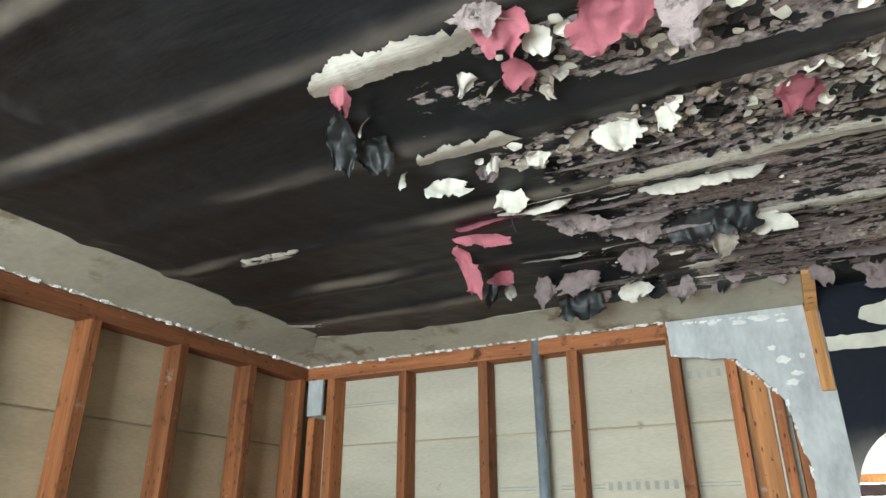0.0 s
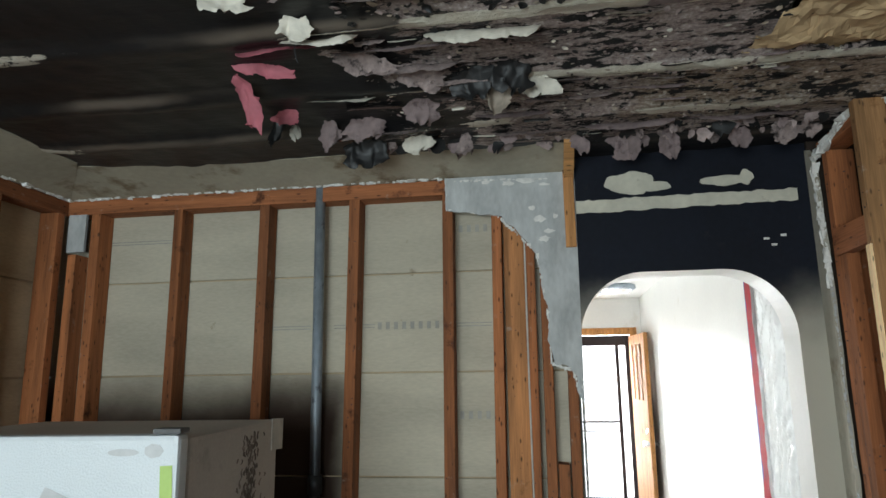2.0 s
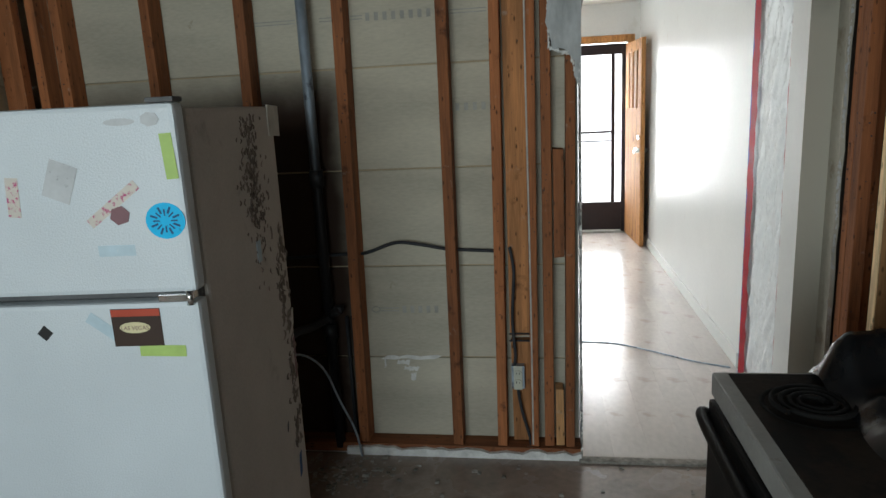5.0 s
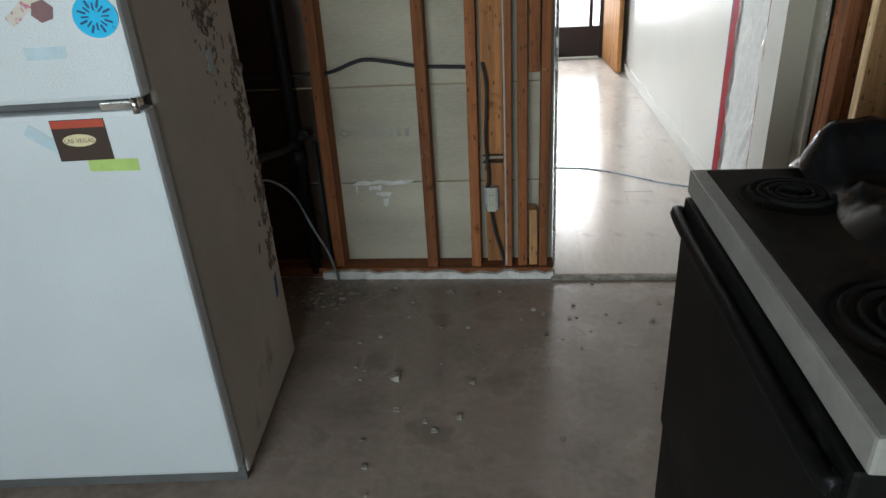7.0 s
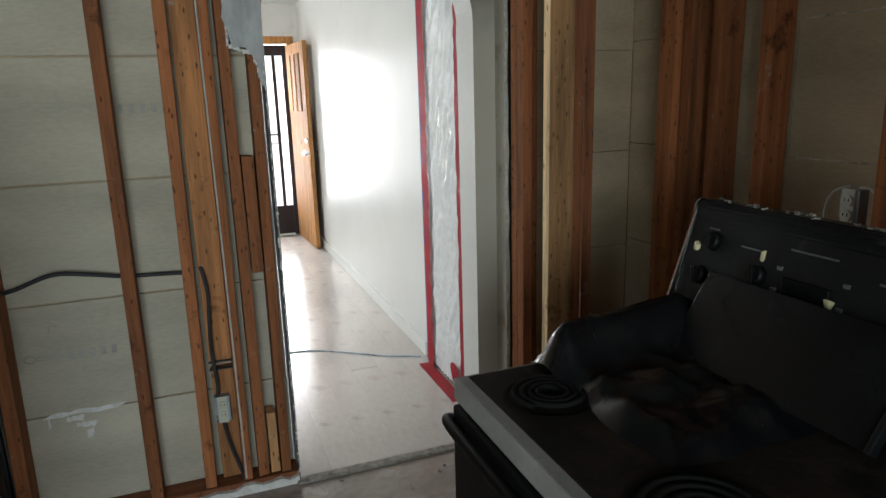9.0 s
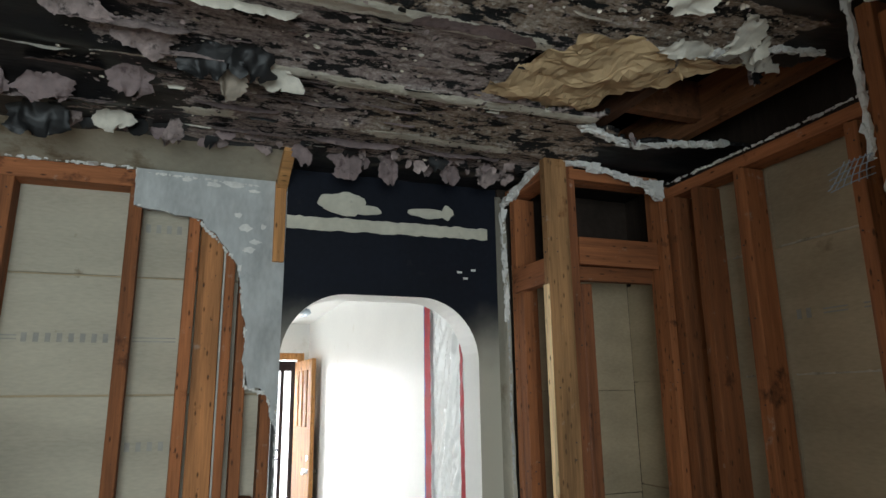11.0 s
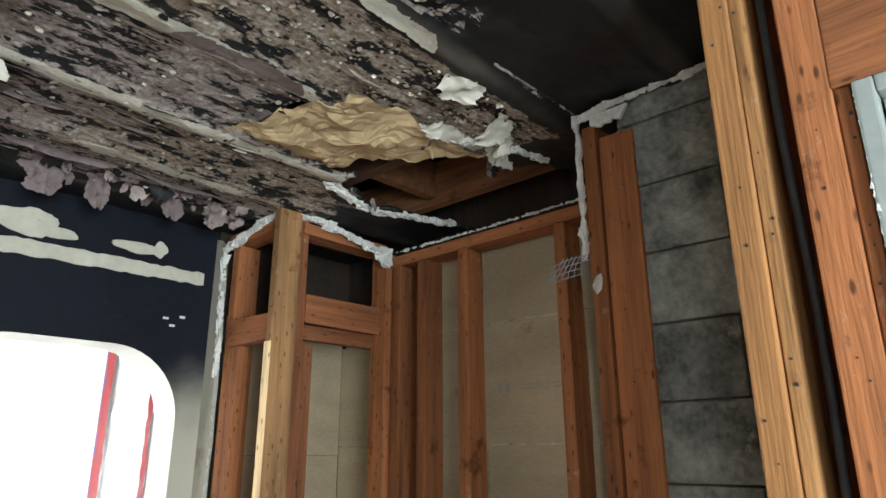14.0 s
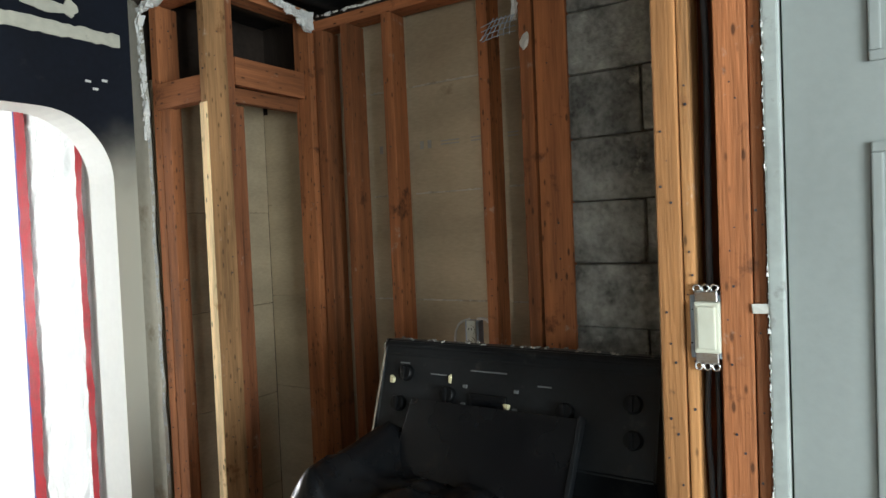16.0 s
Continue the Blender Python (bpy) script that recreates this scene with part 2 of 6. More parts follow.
POLY_BLACK = mat("black_plastic_sheet", (0.0045, 0.0048, 0.0055), 0.26, var=0.3, scale=6, fine=30, bump=0.06, spots=(0.014, 0.012, 0.01), spot_amt=0.62, spot_scale=14, spec=0.5)
COIL = mat("blackened_coil_metal", (0.006, 0.0056, 0.0052), 0.85, var=0.3, bump=0.05, spec=0.15)
DOOR_W = mat("grey_white_door_paint", (0.25, 0.268, 0.256), 0.55, var=0.08, scale=3, fine=60, bump=0.06, spots=(0.3, 0.31, 0.29), spot_amt=0.66, spot_scale=5)
CASING = mat("grey_casing_paint", (0.33, 0.355, 0.335), 0.6, var=0.18, scale=6, fine=50, bump=0.1, spots=(0.2, 0.2, 0.18), spot_amt=0.6, spot_scale=12)
PLASTIC_I = mat("ivory_plastic", (0.55, 0.54, 0.44), 0.45, var=0.08, scale=8, bump=0.02)
CABLE_B = mat("black_cable_jacket", (0.035, 0.036, 0.04), 0.65, var=0.3, scale=20, bump=0.1)
CABLE_W = mat("dusty_white_cable", (0.55, 0.53, 0.48), 0.6, var=0.2, scale=20, bump=0.05)
TAPE = mat("red_tape", (0.33, 0.004, 0.013), 0.62, var=0.3, scale=18, fine=60, bump=0.2, spots=(0.2, 0.01, 0.02), spot_amt=0.6, spot_scale=14)
TAPE_BLUE = mat("blue_tape", (0.03, 0.06, 0.3), 0.5, var=0.2, scale=18)
DARK_FRAME = mat("dark_brown_storm_frame", (0.03, 0.02, 0.02), 0.5, var=0.2, scale=9)
RUBBLE = mat("plaster_crumbs", (0.26, 0.24, 0.21), 0.95, var=0.4, scale=30, bump=0.5, rnd=0.4, island=True)
DARK_CAV = mat("near_black_void_boards", (0.035, 0.024, 0.018), 0.95, var=0.4, scale=5, stretch=(1, 6, 1), fine=40, bump=0.3)


def seam_streaks(m, colour):
    """Paler brown streaks that fade out along the ceiling seams, 0.333 m apart."""
    nt = m.node_tree
    N, K = nt.nodes.new, nt.links.new
    socket = nt.nodes["Principled BSDF"].inputs["Base Color"]
    before = socket.links[0].from_socket
    tc, sep, wob, run = N("ShaderNodeTexCoord"), N("ShaderNodeSeparateXYZ"), N("ShaderNodeTexNoise"), N("ShaderNodeTexNoise")
    mp = N("ShaderNodeMapping")
    mp.inputs["Scale"].default_value = (1.3, 4.5, 0.0)
    K(tc.outputs["Object"], sep.inputs[0])
    K(tc.outputs["Object"], mp.inputs["Vector"])
    wob.inputs["Scale"].default_value, wob.inputs["Detail"].default_value = 1.6, 3
    K(tc.outputs["Object"], wob.inputs["Vector"])
    run.inputs["Scale"].default_value, run.inputs["Detail"].default_value = 1.0, 4
    K(mp.outputs[0], run.inputs["Vector"])
    shift = N("ShaderNodeMath")
    shift.operation, shift.inputs[1].default_value = "MULTIPLY_ADD", 0.05
    K(wob.outputs["Fac"], shift.inputs[0])
    K(sep.outputs["Y"], shift.inputs[2])
    off = N("ShaderNodeMath")
    off.operation, off.inputs[1].default_value = "ADD", 4.1625 - 0.0325 + 0.0075 - 0.005
    K(shift.outputs[0], off.inputs[0])
    fold = N("ShaderNodeMath")
    fold.operation, fold.inputs[1].default_value = "PINGPONG", 0.1665
    K(off.outputs[0], fold.inputs[0])
    near = N("ShaderNodeMapRange")
    near.interpolation_type = "SMOOTHSTEP"
    near.inputs["From Min"].default_value, near.inputs["From Max"].default_value = 0.036, 0.002
    K(fold.outputs[0], near.inputs["Value"])
    along = N("ShaderNodeMapRange")
    along.interpolation_type = "SMOOTHSTEP"
    along.inputs["From Min"].default_value, along.inputs["From Max"].default_value = 0.42, 0.72
    K(run.outputs["Fac"], along.inputs["Value"])
    mul = N("ShaderNodeMath")
    mul.operation = "MULTIPLY"
    K(near.outputs[0], mul.inputs[0])
    K(along.outputs[0], mul.inputs[1])
    mx = N("ShaderNodeMix")
    mx.data_type = "RGBA"
    K(mul.outputs[0], mx.inputs["Factor"])
    K(before, mx.inputs["A"])
    mx.inputs["B"].default_value = (*colour, 1)
    K(mx.outputs["Result"], socket)


seam_streaks(SOOT_CEILING, (0.15, 0.122, 0.098))


def stain_and_shade(m):
    """Burn stain and refrigerator shade coloured low on the corner boards, with ragged edge."""
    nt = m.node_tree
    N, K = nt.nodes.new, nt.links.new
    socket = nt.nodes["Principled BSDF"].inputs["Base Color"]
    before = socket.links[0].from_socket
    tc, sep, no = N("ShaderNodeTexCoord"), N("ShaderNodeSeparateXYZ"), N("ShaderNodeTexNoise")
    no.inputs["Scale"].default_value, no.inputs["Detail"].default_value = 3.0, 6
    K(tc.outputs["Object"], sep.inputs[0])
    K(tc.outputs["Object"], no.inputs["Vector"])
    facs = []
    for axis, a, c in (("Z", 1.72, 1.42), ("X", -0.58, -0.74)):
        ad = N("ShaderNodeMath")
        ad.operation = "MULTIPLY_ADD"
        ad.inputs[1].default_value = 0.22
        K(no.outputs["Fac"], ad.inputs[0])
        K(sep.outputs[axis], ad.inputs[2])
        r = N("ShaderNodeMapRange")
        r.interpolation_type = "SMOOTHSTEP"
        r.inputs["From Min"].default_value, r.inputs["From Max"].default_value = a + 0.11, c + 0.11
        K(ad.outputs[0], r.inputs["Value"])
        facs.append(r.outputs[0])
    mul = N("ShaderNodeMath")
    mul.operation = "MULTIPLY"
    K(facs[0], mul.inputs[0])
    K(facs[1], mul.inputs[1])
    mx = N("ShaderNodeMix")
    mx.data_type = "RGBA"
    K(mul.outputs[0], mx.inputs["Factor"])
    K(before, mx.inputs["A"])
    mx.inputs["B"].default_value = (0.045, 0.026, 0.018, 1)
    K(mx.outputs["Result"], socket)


stain_and_shade(LATH_STAIN_SHADE)


def height_fade(m, colour, low, high):
    """Second colour below a ragged, soft line: bare paint under smoke, darker lower pipe."""
    nt = m.node_tree
    N, K = nt.nodes.new, nt.links.new
    socket = nt.nodes["Principled BSDF"].inputs["Base Color"]
    before = socket.links[0].from_socket
    tc, sep, no, ad, r, mx = N("ShaderNodeTexCoord"), N("ShaderNodeSeparateXYZ"), N("ShaderNodeTexNoise"), N("ShaderNodeMath"), N("ShaderNodeMapRange"), N("ShaderNodeMix")
    no.inputs["Scale"].default_value, no.inputs["Detail"].default_value = 5.0, 7
    K(tc.outputs["Object"], sep.inputs[0])
    K(tc.outputs["Object"], no.inputs["Vector"])
    ad.operation, ad.inputs[1].default_value = "MULTIPLY_ADD", 0.2
    K(no.outputs["Fac"], ad.inputs[0])
    K(sep.outputs["Z"], ad.inputs[2])
    r.interpolation_type = "SMOOTHSTEP"
    r.inputs["From Min"].default_value, r.inputs["From Max"].default_value = high + 0.1, low + 0.1
    K(ad.outputs[0], r.inputs["Value"])
    mx.data_type = "RGBA"
    K(r.outputs[0], mx.inputs["Factor"])
    K(before, mx.inputs["A"])
    mx.inputs["B"].default_value = (*colour, 1)
    K(mx.outputs["Result"], socket)


# the pipe turns near-black towards its foot
height_fade(GALV_DARK_FOOT, (0.03, 0.03, 0.032), 1.15, 1.6)
height_fade(PAINT_NAVY, (0.46, 0.43, 0.36), 1.66, 1.98)


FLAKED = mat("dull_flaked_enamel", (0.18, 0.15, 0.13), 0.8, var=0.3, scale=20, rnd=0.4, island=True)


def clear(name, col, rough, alpha):
    m = bpy.data.materials.new(name)
    m.use_nodes = True
    b = m.node_tree.nodes["Principled BSDF"]
    b.inputs["Base Color"].default_value = (*col, 1)
    b.inputs["Roughness"].default_value = rough
    b.inputs["Alpha"].default_value = alpha
    nz, bp = m.node_tree.nodes.new("ShaderNodeTexNoise"), m.node_tree.nodes.new("ShaderNodeBump")
    nz.inputs["Scale"].default_value = 14
    bp.inputs["Strength"].default_value = 0.1
    m.node_tree.links.new(nz.outputs["Fac"], bp.inputs["Height"])
    m.node_tree.links.new(bp.outputs[0], b.inputs["Normal"])
    return m


POLY_CLEAR = clear("milky_plastic_sheet", (0.88, 0.9, 0.9), 0.2, 0.95)
GLASS = clear("clear_storm_glass", (0.9, 0.95, 0.95), 0.03, 0.12)

# ---- builders ----
BASE = {}


def box(bm, x0, x1, y0, y1, z0, z1, bev=0.0, jit=0.0):
    vs = [bm.verts.new((x, y, z)) for x in (x0, x1) for y in (y0, y1) for z in (z0, z1)]
    fs = [bm.faces.new([vs[i] for i in q]) for q in ((0, 1, 3, 2), (4, 6, 7, 5), (0, 4, 5, 1), (2, 3, 7, 6), (0, 2, 6, 4), (1, 5, 7, 3))]
    if jit:
        for v in vs:
            v.co += Vector((random.uniform(-jit, jit), random.uniform(-jit, jit), random.uniform(-jit, jit)))
    if bev:
        es = {e for f in fs for e in f.edges}
        bmesh.ops.bevel(bm, geom=list(es), offset=bev, segments=2, affect="EDGES", profile=0.6)
    return vs


def cyl(bm, a, b, r, seg=16, r2=None):
    a, b = Vector(a), Vector(b)
    q = (b - a).to_track_quat("Z", "Y").to_matrix()
    rings = []
    for p, rad in ((a, r), (b, r if r2 is None else r2)):
        rings.append([bm.verts.new(p + q @ Vector((rad * math.cos(2 * math.pi * i / seg), rad * math.sin(2 * math.pi * i / seg), 0))) for i in range(seg)])
    for i in range(seg):
        f = bm.faces.new((rings[0][i], rings[0][(i + 1) % seg], rings[1][(i + 1) % seg], rings[1][i]))
        f.smooth = True
    bm.faces.new(rings[0][::-1])
    bm.faces.new(rings[1])


def tube(bm, pts, r, seg=8):
    """A round tube along a smooth line through the points."""
    P = [Vector(p) for p in pts]
    line = []
    for i in range(len(P) - 1):
        p0, p1, p2, p3 = P[max(i - 1, 0)], P[i], P[i + 1], P[min(i + 2, len(P) - 1)]
        for k in range(6):
            t = k / 6
            line.append(0.5 * (2 * p1 + (p2 - p0) * t + (2 * p0 - 5 * p1 + 4 * p2 - p3) * t * t + (3 * p1 - p0 - 3 * p2 + p3) * t ** 3))
    line.append(P[-1])
    prev = None
    for i, p in enumerate(line):
        d = (line[min(i + 1, len(line) - 1)] - line[max(i - 1, 0)]).normalized()
        q = d.to_track_quat("Z", "Y").to_matrix()
        ring = [bm.verts.new(p + q @ Vector((r * math.cos(2 * math.pi * j / seg), r * math.sin(2 * math.pi * j / seg), 0))) for j in range(seg)]
        if prev:
            off = min(range(seg), key=lambda s: (ring[s].co - prev[0].co).length)
            ring = ring[off:] + ring[:off]
            for j in range(seg):
                bm.faces.new((prev[j], prev[(j + 1) % seg], ring[(j + 1) % seg], ring[j])).smooth = True
        prev = ring


def prism(bm, outline, axis, a, b):
    """A flat outline pushed from a to b along an axis; outline points are the two other coordinates in order."""
    def at(p, v):
        return {"x": (v, p[0], p[1]), "y": (p[0], v, p[1]), "z": (p[0], p[1], v)}[axis]
    r0, r1 = [bm.verts.new(at(p, a)) for p in outline], [bm.verts.new(at(p, b)) for p in outline]
    n = len(outline)
    bm.faces.new(r0)
    bm.faces.new(r1[::-1])
    for i in range(n):
        bm.faces.new((r0[i], r1[i], r1[(i + 1) % n], r0[(i + 1) % n]))


def link(name, bm, material, parent, label, kind, local):
    origin = Vector((0, 0, 0)) if local or parent is None else BASE[parent]
    me = bpy.data.meshes.new(name)
    bmesh.ops.recalc_face_normals(bm, faces=bm.faces[:])
    if origin.length:
        bmesh.ops.translate(bm, verts=bm.verts[:], vec=-origin)
    bm.to_mesh(me)
    bm.free()
    for m in material if isinstance(material, (list, tuple)) else [material]:
        me.materials.append(m)
    ob = new(name, me)
    if parent is not None:
        ob.parent = parent
        BASE[ob] = origin
    else:
        BASE[ob] = Vector((0, 0, 0))
    return tagged(ob, label, "", "", kind)


def part(name, bm, material, parent, label="", kind="", local=False):
    return link(name, bm, material, parent, label, kind, local)


def thing(name, base, label, category, group="", turn=0):
    ob = new(name)
    ob.matrix_world = pose(*base, 0, 0, turn)
    BASE[ob] = Vector(base)
    return tagged(ob, label, category, group)


def solid(name, bm, material, label, category, kind="", group=""):
    """A thing or piece of the setting that is one mesh."""
    ob = link(name, bm, material, None, label, kind, False)
    return tagged(ob, "", category, group)


def boxpart(name, parent, material, dims, bev=0.0015, label="", jit=0.0, local=False):
    bm = bmesh.new()
    box(bm, *dims, bev, jit)
    return part(name, bm, material, parent, label, local=local)


def ragged(p, q, n, amp, seed):
    """Points from p to q (two coordinates), wandering to both sides."""
    rr = random.Random(seed)
    out = []
    for i in range(n):
        t = i / n
        out.append((p[0] + (q[0] - p[0]) * t + rr.uniform(-amp, amp) * (i > 0), p[1] + (q[1] - p[1]) * t + rr.uniform(-amp, amp) * (i > 0)))
    return out

# ---- large structure ----
ZC = 2.467          # kitchen ceiling
YB = 2.67           # stud faces of the back wall
XL = -1.93          # stud faces of the side wall by the fridge
XR = 1.63           # stud faces of the wall behind the stove
YS = -1.85          # wall with the window behind
ZH = 2.42           # hall ceiling

bm = bmesh.new()
box(bm, -2.1, 2.0, YS - 0.15, 2.655, -0.12, 0.0)
floor = solid("floor", bm, FLOOR_K, "dirty grey sheet floor with soot and plaster crumbs", "floor", "structure")
bm = bmesh.new()
box(bm, -2.1, 1.4, 2.655, 7.75, -0.12, -0.006)
floor_hall = solid("floor_hall", bm, MORTAR, "grey laminate plank floor of the bright hall", "floor", "structure")
bm = bmesh.new()
box(bm, 0.27, 1.1, 2.63, 2.672, 0.0, 0.012, 0.004)
solid("threshold", bm, RUBBLE, "worn plaster-dusted threshold strip under the arch", "threshold", "structure")

# back wall: hall-side sheet, framing, lath
bm = bmesh.new()
box(bm, XL - 0.25, 0.28, 2.785, 2.81, 0, ZC)
wall_north = solid("wall_north", bm, WHITE_WALL, "stripped stud wall with paper-faced lath boards behind", "wall", "structure")


NAILS = {}


def stud(parent, x0, x1, y0, y1, z0, z1, m=None, name="stud", lean=0.0):
    if z1 - z0 > 1.0:
        NAILS.setdefault(parent, []).append((x0, x1, y0, y1, z0, z1, lean))
    b2 = bmesh.new()
    box(b2, x0, x1, y0, y1, z0, z1, 0.003, 0.0025)
    for v in b2.verts:
        v.co.x -= lean * (z1 - v.co.z) / 2.3
    part(name, b2, m or W_STUD, parent)


for x, lean in ((-1.815, 0.0), (-1.423, 0.003), (-1.026, 0.02), (-0.632, 0.035), (-0.241, 0.014), (-0.044, 0.02)):
    stud(wall_north, x, x + 0.042, YB, YB + 0.09, 0.05, 2.335, lean=lean)
stud(wall_north, -1.93, -1.885, YB + 0.01, YB + 0.09, 0.05, 2.16)
stud(wall_north, 0.0, 0.082, YB + 0.05, YB + 0.088, 0.52, 2.335, W_BOARD, lean=0.004)
stud(wall_north, 0.0, 0.082, YB + 0.05, YB + 0.088, 0.05, 0.5, W_BOARD)
stud(wall_north, 0.088, 0.123, YB, YB + 0.09, 0.05, 2.335, lean=0.013)
stud(wall_north, 0.142, 0.18, YB + 0.004, YB + 0.09, 0.05, 2.335, lean=0.011)
stud(wall_north, 0.182, 0.222, YB + 0.01, YB + 0.09, 0.86, 1.28, name="blocking")
stud(wall_north, 0.18, 0.212, YB + 0.01, YB + 0.09, 0.05, 0.3, W_MID, name="blocking")
stud(wall_north, 0.235, 0.272, YB, YB + 0.09, 0.05, 2.335, lean=0.016)
stud(wall_north, XL - 0.02, 0.28, YB, YB + 0.09, 2.335, 2.398, W_STUDX, "top_plate")
stud(wall_north, XL, 0.28, YB, YB + 0.09, 0.005, 0.045, W_STUDX, "bottom_plate")
bm = bmesh.new()
pts = [(x, 0.032 + random.uniform(-0.012, 0.008)) for x in np.linspace(-0.72, 0.28, 30)]
prism(bm, [(-0.72, 0.0)] + pts + [(0.28, 0.0)], "y", YB - 0.022, YB - 0.002)
part("base_strip", bm, PLASTER_W, wall_north, "white broken plaster strip along the sole plate")
LZ = 0.406
for row in range(6):
    z0, z1 = row * LZ + 0.004, min((row + 1) * LZ - 0.003, 2.4)
    cuts = [XL - 0.1, -1.40 if row % 2 else -1.01, -0.225 if row % 2 else -0.03, 0.275]
    for a, b in zip(cuts[:-1], cuts[1:]):
        boxpart("lath_board", wall_north, LATH_STAIN_SHADE if row < 4 and a < -0.3 else LATH, (a + 0.001, b - 0.001, 2.764, 2.776, z0, z1), 0.003, jit=0.0008)
boxpart("backing_sheet", wall_north, LATH_DIM, (XL - 0.1, 0.275, 2.777, 2.784, 0.0, 2.4), 0)
# print on the boards: plain bars


def print_bars(parent, at, lines, letters, zc):
    """Double rules and a row of letter-sized bars; at() turns a place along the wall into a box."""
    b2 = bmesh.new()
    for a0, a1 in lines:
        for z0 in (zc - 0.008, zc + 0.004):
            box(b2, *at(a0, a1), z0, z0 + 0.0045)
    for a0, a1 in letters:
        a = a0
        while a < a1 - 0.015:
            box(b2, *at(a + 0.003, a + 0.019), zc - 0.015, zc + 0.015)
            a += 0.0345
    part("faded_print", b2, INK, parent, "faded printed bars on the lath paper")


def on_north(a, b):
    return a, b, 2.7625, 2.7637


def on_east(a, b):
    return 1.7505, 1.7517, a, b


for zc, lines, letters in ((1.815, ((-0.99, -0.82), (-0.72, -0.66), (-0.595, -0.545)), ((-0.535, -0.27),)), (1.812, ((-0.2, -0.06),), ()), (1.455, (), ((-0.197, -0.06),)),
                           (0.622, ((-0.555, -0.475),), ((-0.462, -0.28),)), (2.21, (), ((-0.19, -0.055),)), (2.214, ((-1.775, -1.48),), ())):
    print_bars(wall_north, on_north, lines, letters, zc)
b2 = bmesh.new()
tube(b2, [(-0.575 + 0.018 * math.cos(a), 2.7635, 0.622 + 0.012 * math.sin(a)) for a in np.linspace(0, 6.28, 10)], 0.0022, 5)
part("faded_print", b2, INK, wall_north, "faded printed bars on the lath paper")
# torn paper showing white gypsum at a board joint
for x0, x1, z0, z1, seed in ((-0.57, -0.3, 0.397, 0.412, 81), (-0.47, -0.4, 0.345, 0.362, 82), (-0.44, -0.415, 0.3, 0.335, 83), (-0.555, -0.548, 0.36, 0.395, 84), (-0.5, -0.44, 0.372, 0.39, 85)):
    b2 = bmesh.new()
    prism(b2, ragged((x0, z0), (x1, z0), 9, 0.005, seed) + ragged((x1, z1), (x0, z1), 9, 0.005, seed + 20), "y", 2.7622, 2.7638)
    part("torn_paper", b2, PLASTER_W, wall_north, "white gypsum where the paper tore")

# plaster left between the studs and the arch
bm = bmesh.new()
out = [(-0.225, 2.398), (-0.225, 2.27)] + ragged((-0.215, 2.262), (-0.02, 2.235), 6, 0.006, 1) + ragged((0.0, 2.23), (0.13, 2.08), 6, 0.007, 2)
out += ragged((0.135, 2.06), (0.165, 1.83), 6, 0.006, 3) + ragged((0.168, 1.82), (0.165, 1.66), 4, 0.008, 4) + ragged((0.185, 1.64), (0.24, 1.63), 3, 0.01, 5)
out += ragged((0.262, 1.6), (0.268, 1.52), 3, 0.006, 6) + [(0.286, 1.5), (0.292, 2.398)]
prism(bm, out, "y", YB - 0.016, YB - 0.001)
part("plaster_remnant", bm, PLASTER, wall_north, "curved grey plaster remnant with broken edge")


def crumbs(name, parent, line, r, n, material, seed, label):
    """A ragged broken edge: overlapping small chunks along a line."""
    rr = random.Random(seed)
    b2 = bmesh.new()
    P = [Vector(p) for p in line]
    for i in range(len(P) - 1):
        for _ in range(int(n * 1.5)):
            c = P[i].lerp(P[i + 1], rr.random())
            s = r * rr.uniform(0.3, 1.0) * (1.7 if rr.random() < 0.08 else 1)
            d = (P[i + 1] - P[i]).normalized()
            k = [0.35 + 0.9 * abs(v) for v in d]
            vs = box(b2, *[v for a, q in zip(c, k) for v in (a + rr.uniform(-0.35, 0.35) * r - s * q * rr.uniform(0.3, 0.9), a + rr.uniform(-0.35, 0.35) * r + s * q * rr.uniform(0.3, 0.9))], 0, s * 0.3)
    if parent is None:
        return solid(name, b2, material, label, "plaster edge", "structure")
    return part(name, b2, material, parent, label)


yp = YB - 0.012
crumbs("broken_edge", wall_north, [(-0.225, yp, 2.39), (-0.22, yp, 2.27), (-0.02, yp, 2.235), (0.13, yp, 2.08), (0.167, yp, 1.83), (0.17, yp, 1.65), (0.25, yp, 1.62), (0.275, yp, 1.52)], 0.008, 26, PLASTER_W, 11, "white broken plaster edge")
crumbs("broken_edge", wall_north, [(XL, yp, 2.4), (-0.25, yp, 2.4)], 0.014, 130, PLASTER_W, 12, "white plaster crumbs along the top plate")
crumbs("broken_edge", wall_north, [(-0.2, yp - 0.004, 2.385), (0.2, yp - 0.004, 2.372)], 0.009, 45, PLASTER_W, 13, "white plaster crumbs under the ceiling edge")
for cx, cz, w, h in ((0.1, 2.37, 0.09, 0.022), (0.15, 2.21, 0.05, 0.03), (0.185, 2.16, 0.045, 0.02), (0.165, 2.13, 0.05, 0.025), (0.21, 2.22, 0.025, 0.02), (-0.06, 2.372, 0.05, 0.016), (0.03, 2.362, 0.06, 0.02), (0.17, 2.35, 0.05, 0.014), (0.12, 2.255, 0.03, 0.02)):
    bm = bmesh.new()
    rr = random.Random(int(cx * 1000))
    prism(bm, [(cx + w * 0.5 * math.cos(a) * rr.uniform(0.6, 1.1), cz + h * 0.5 * math.sin(a) * rr.uniform(0.6, 1.2)) for a in np.linspace(0, 6.28, 15)[:-1]], "y", YB - 0.0185, YB - 0.0155)
    part("paint_chip", bm, PLASTER_W, wall_north, "white chip on grey plaster")
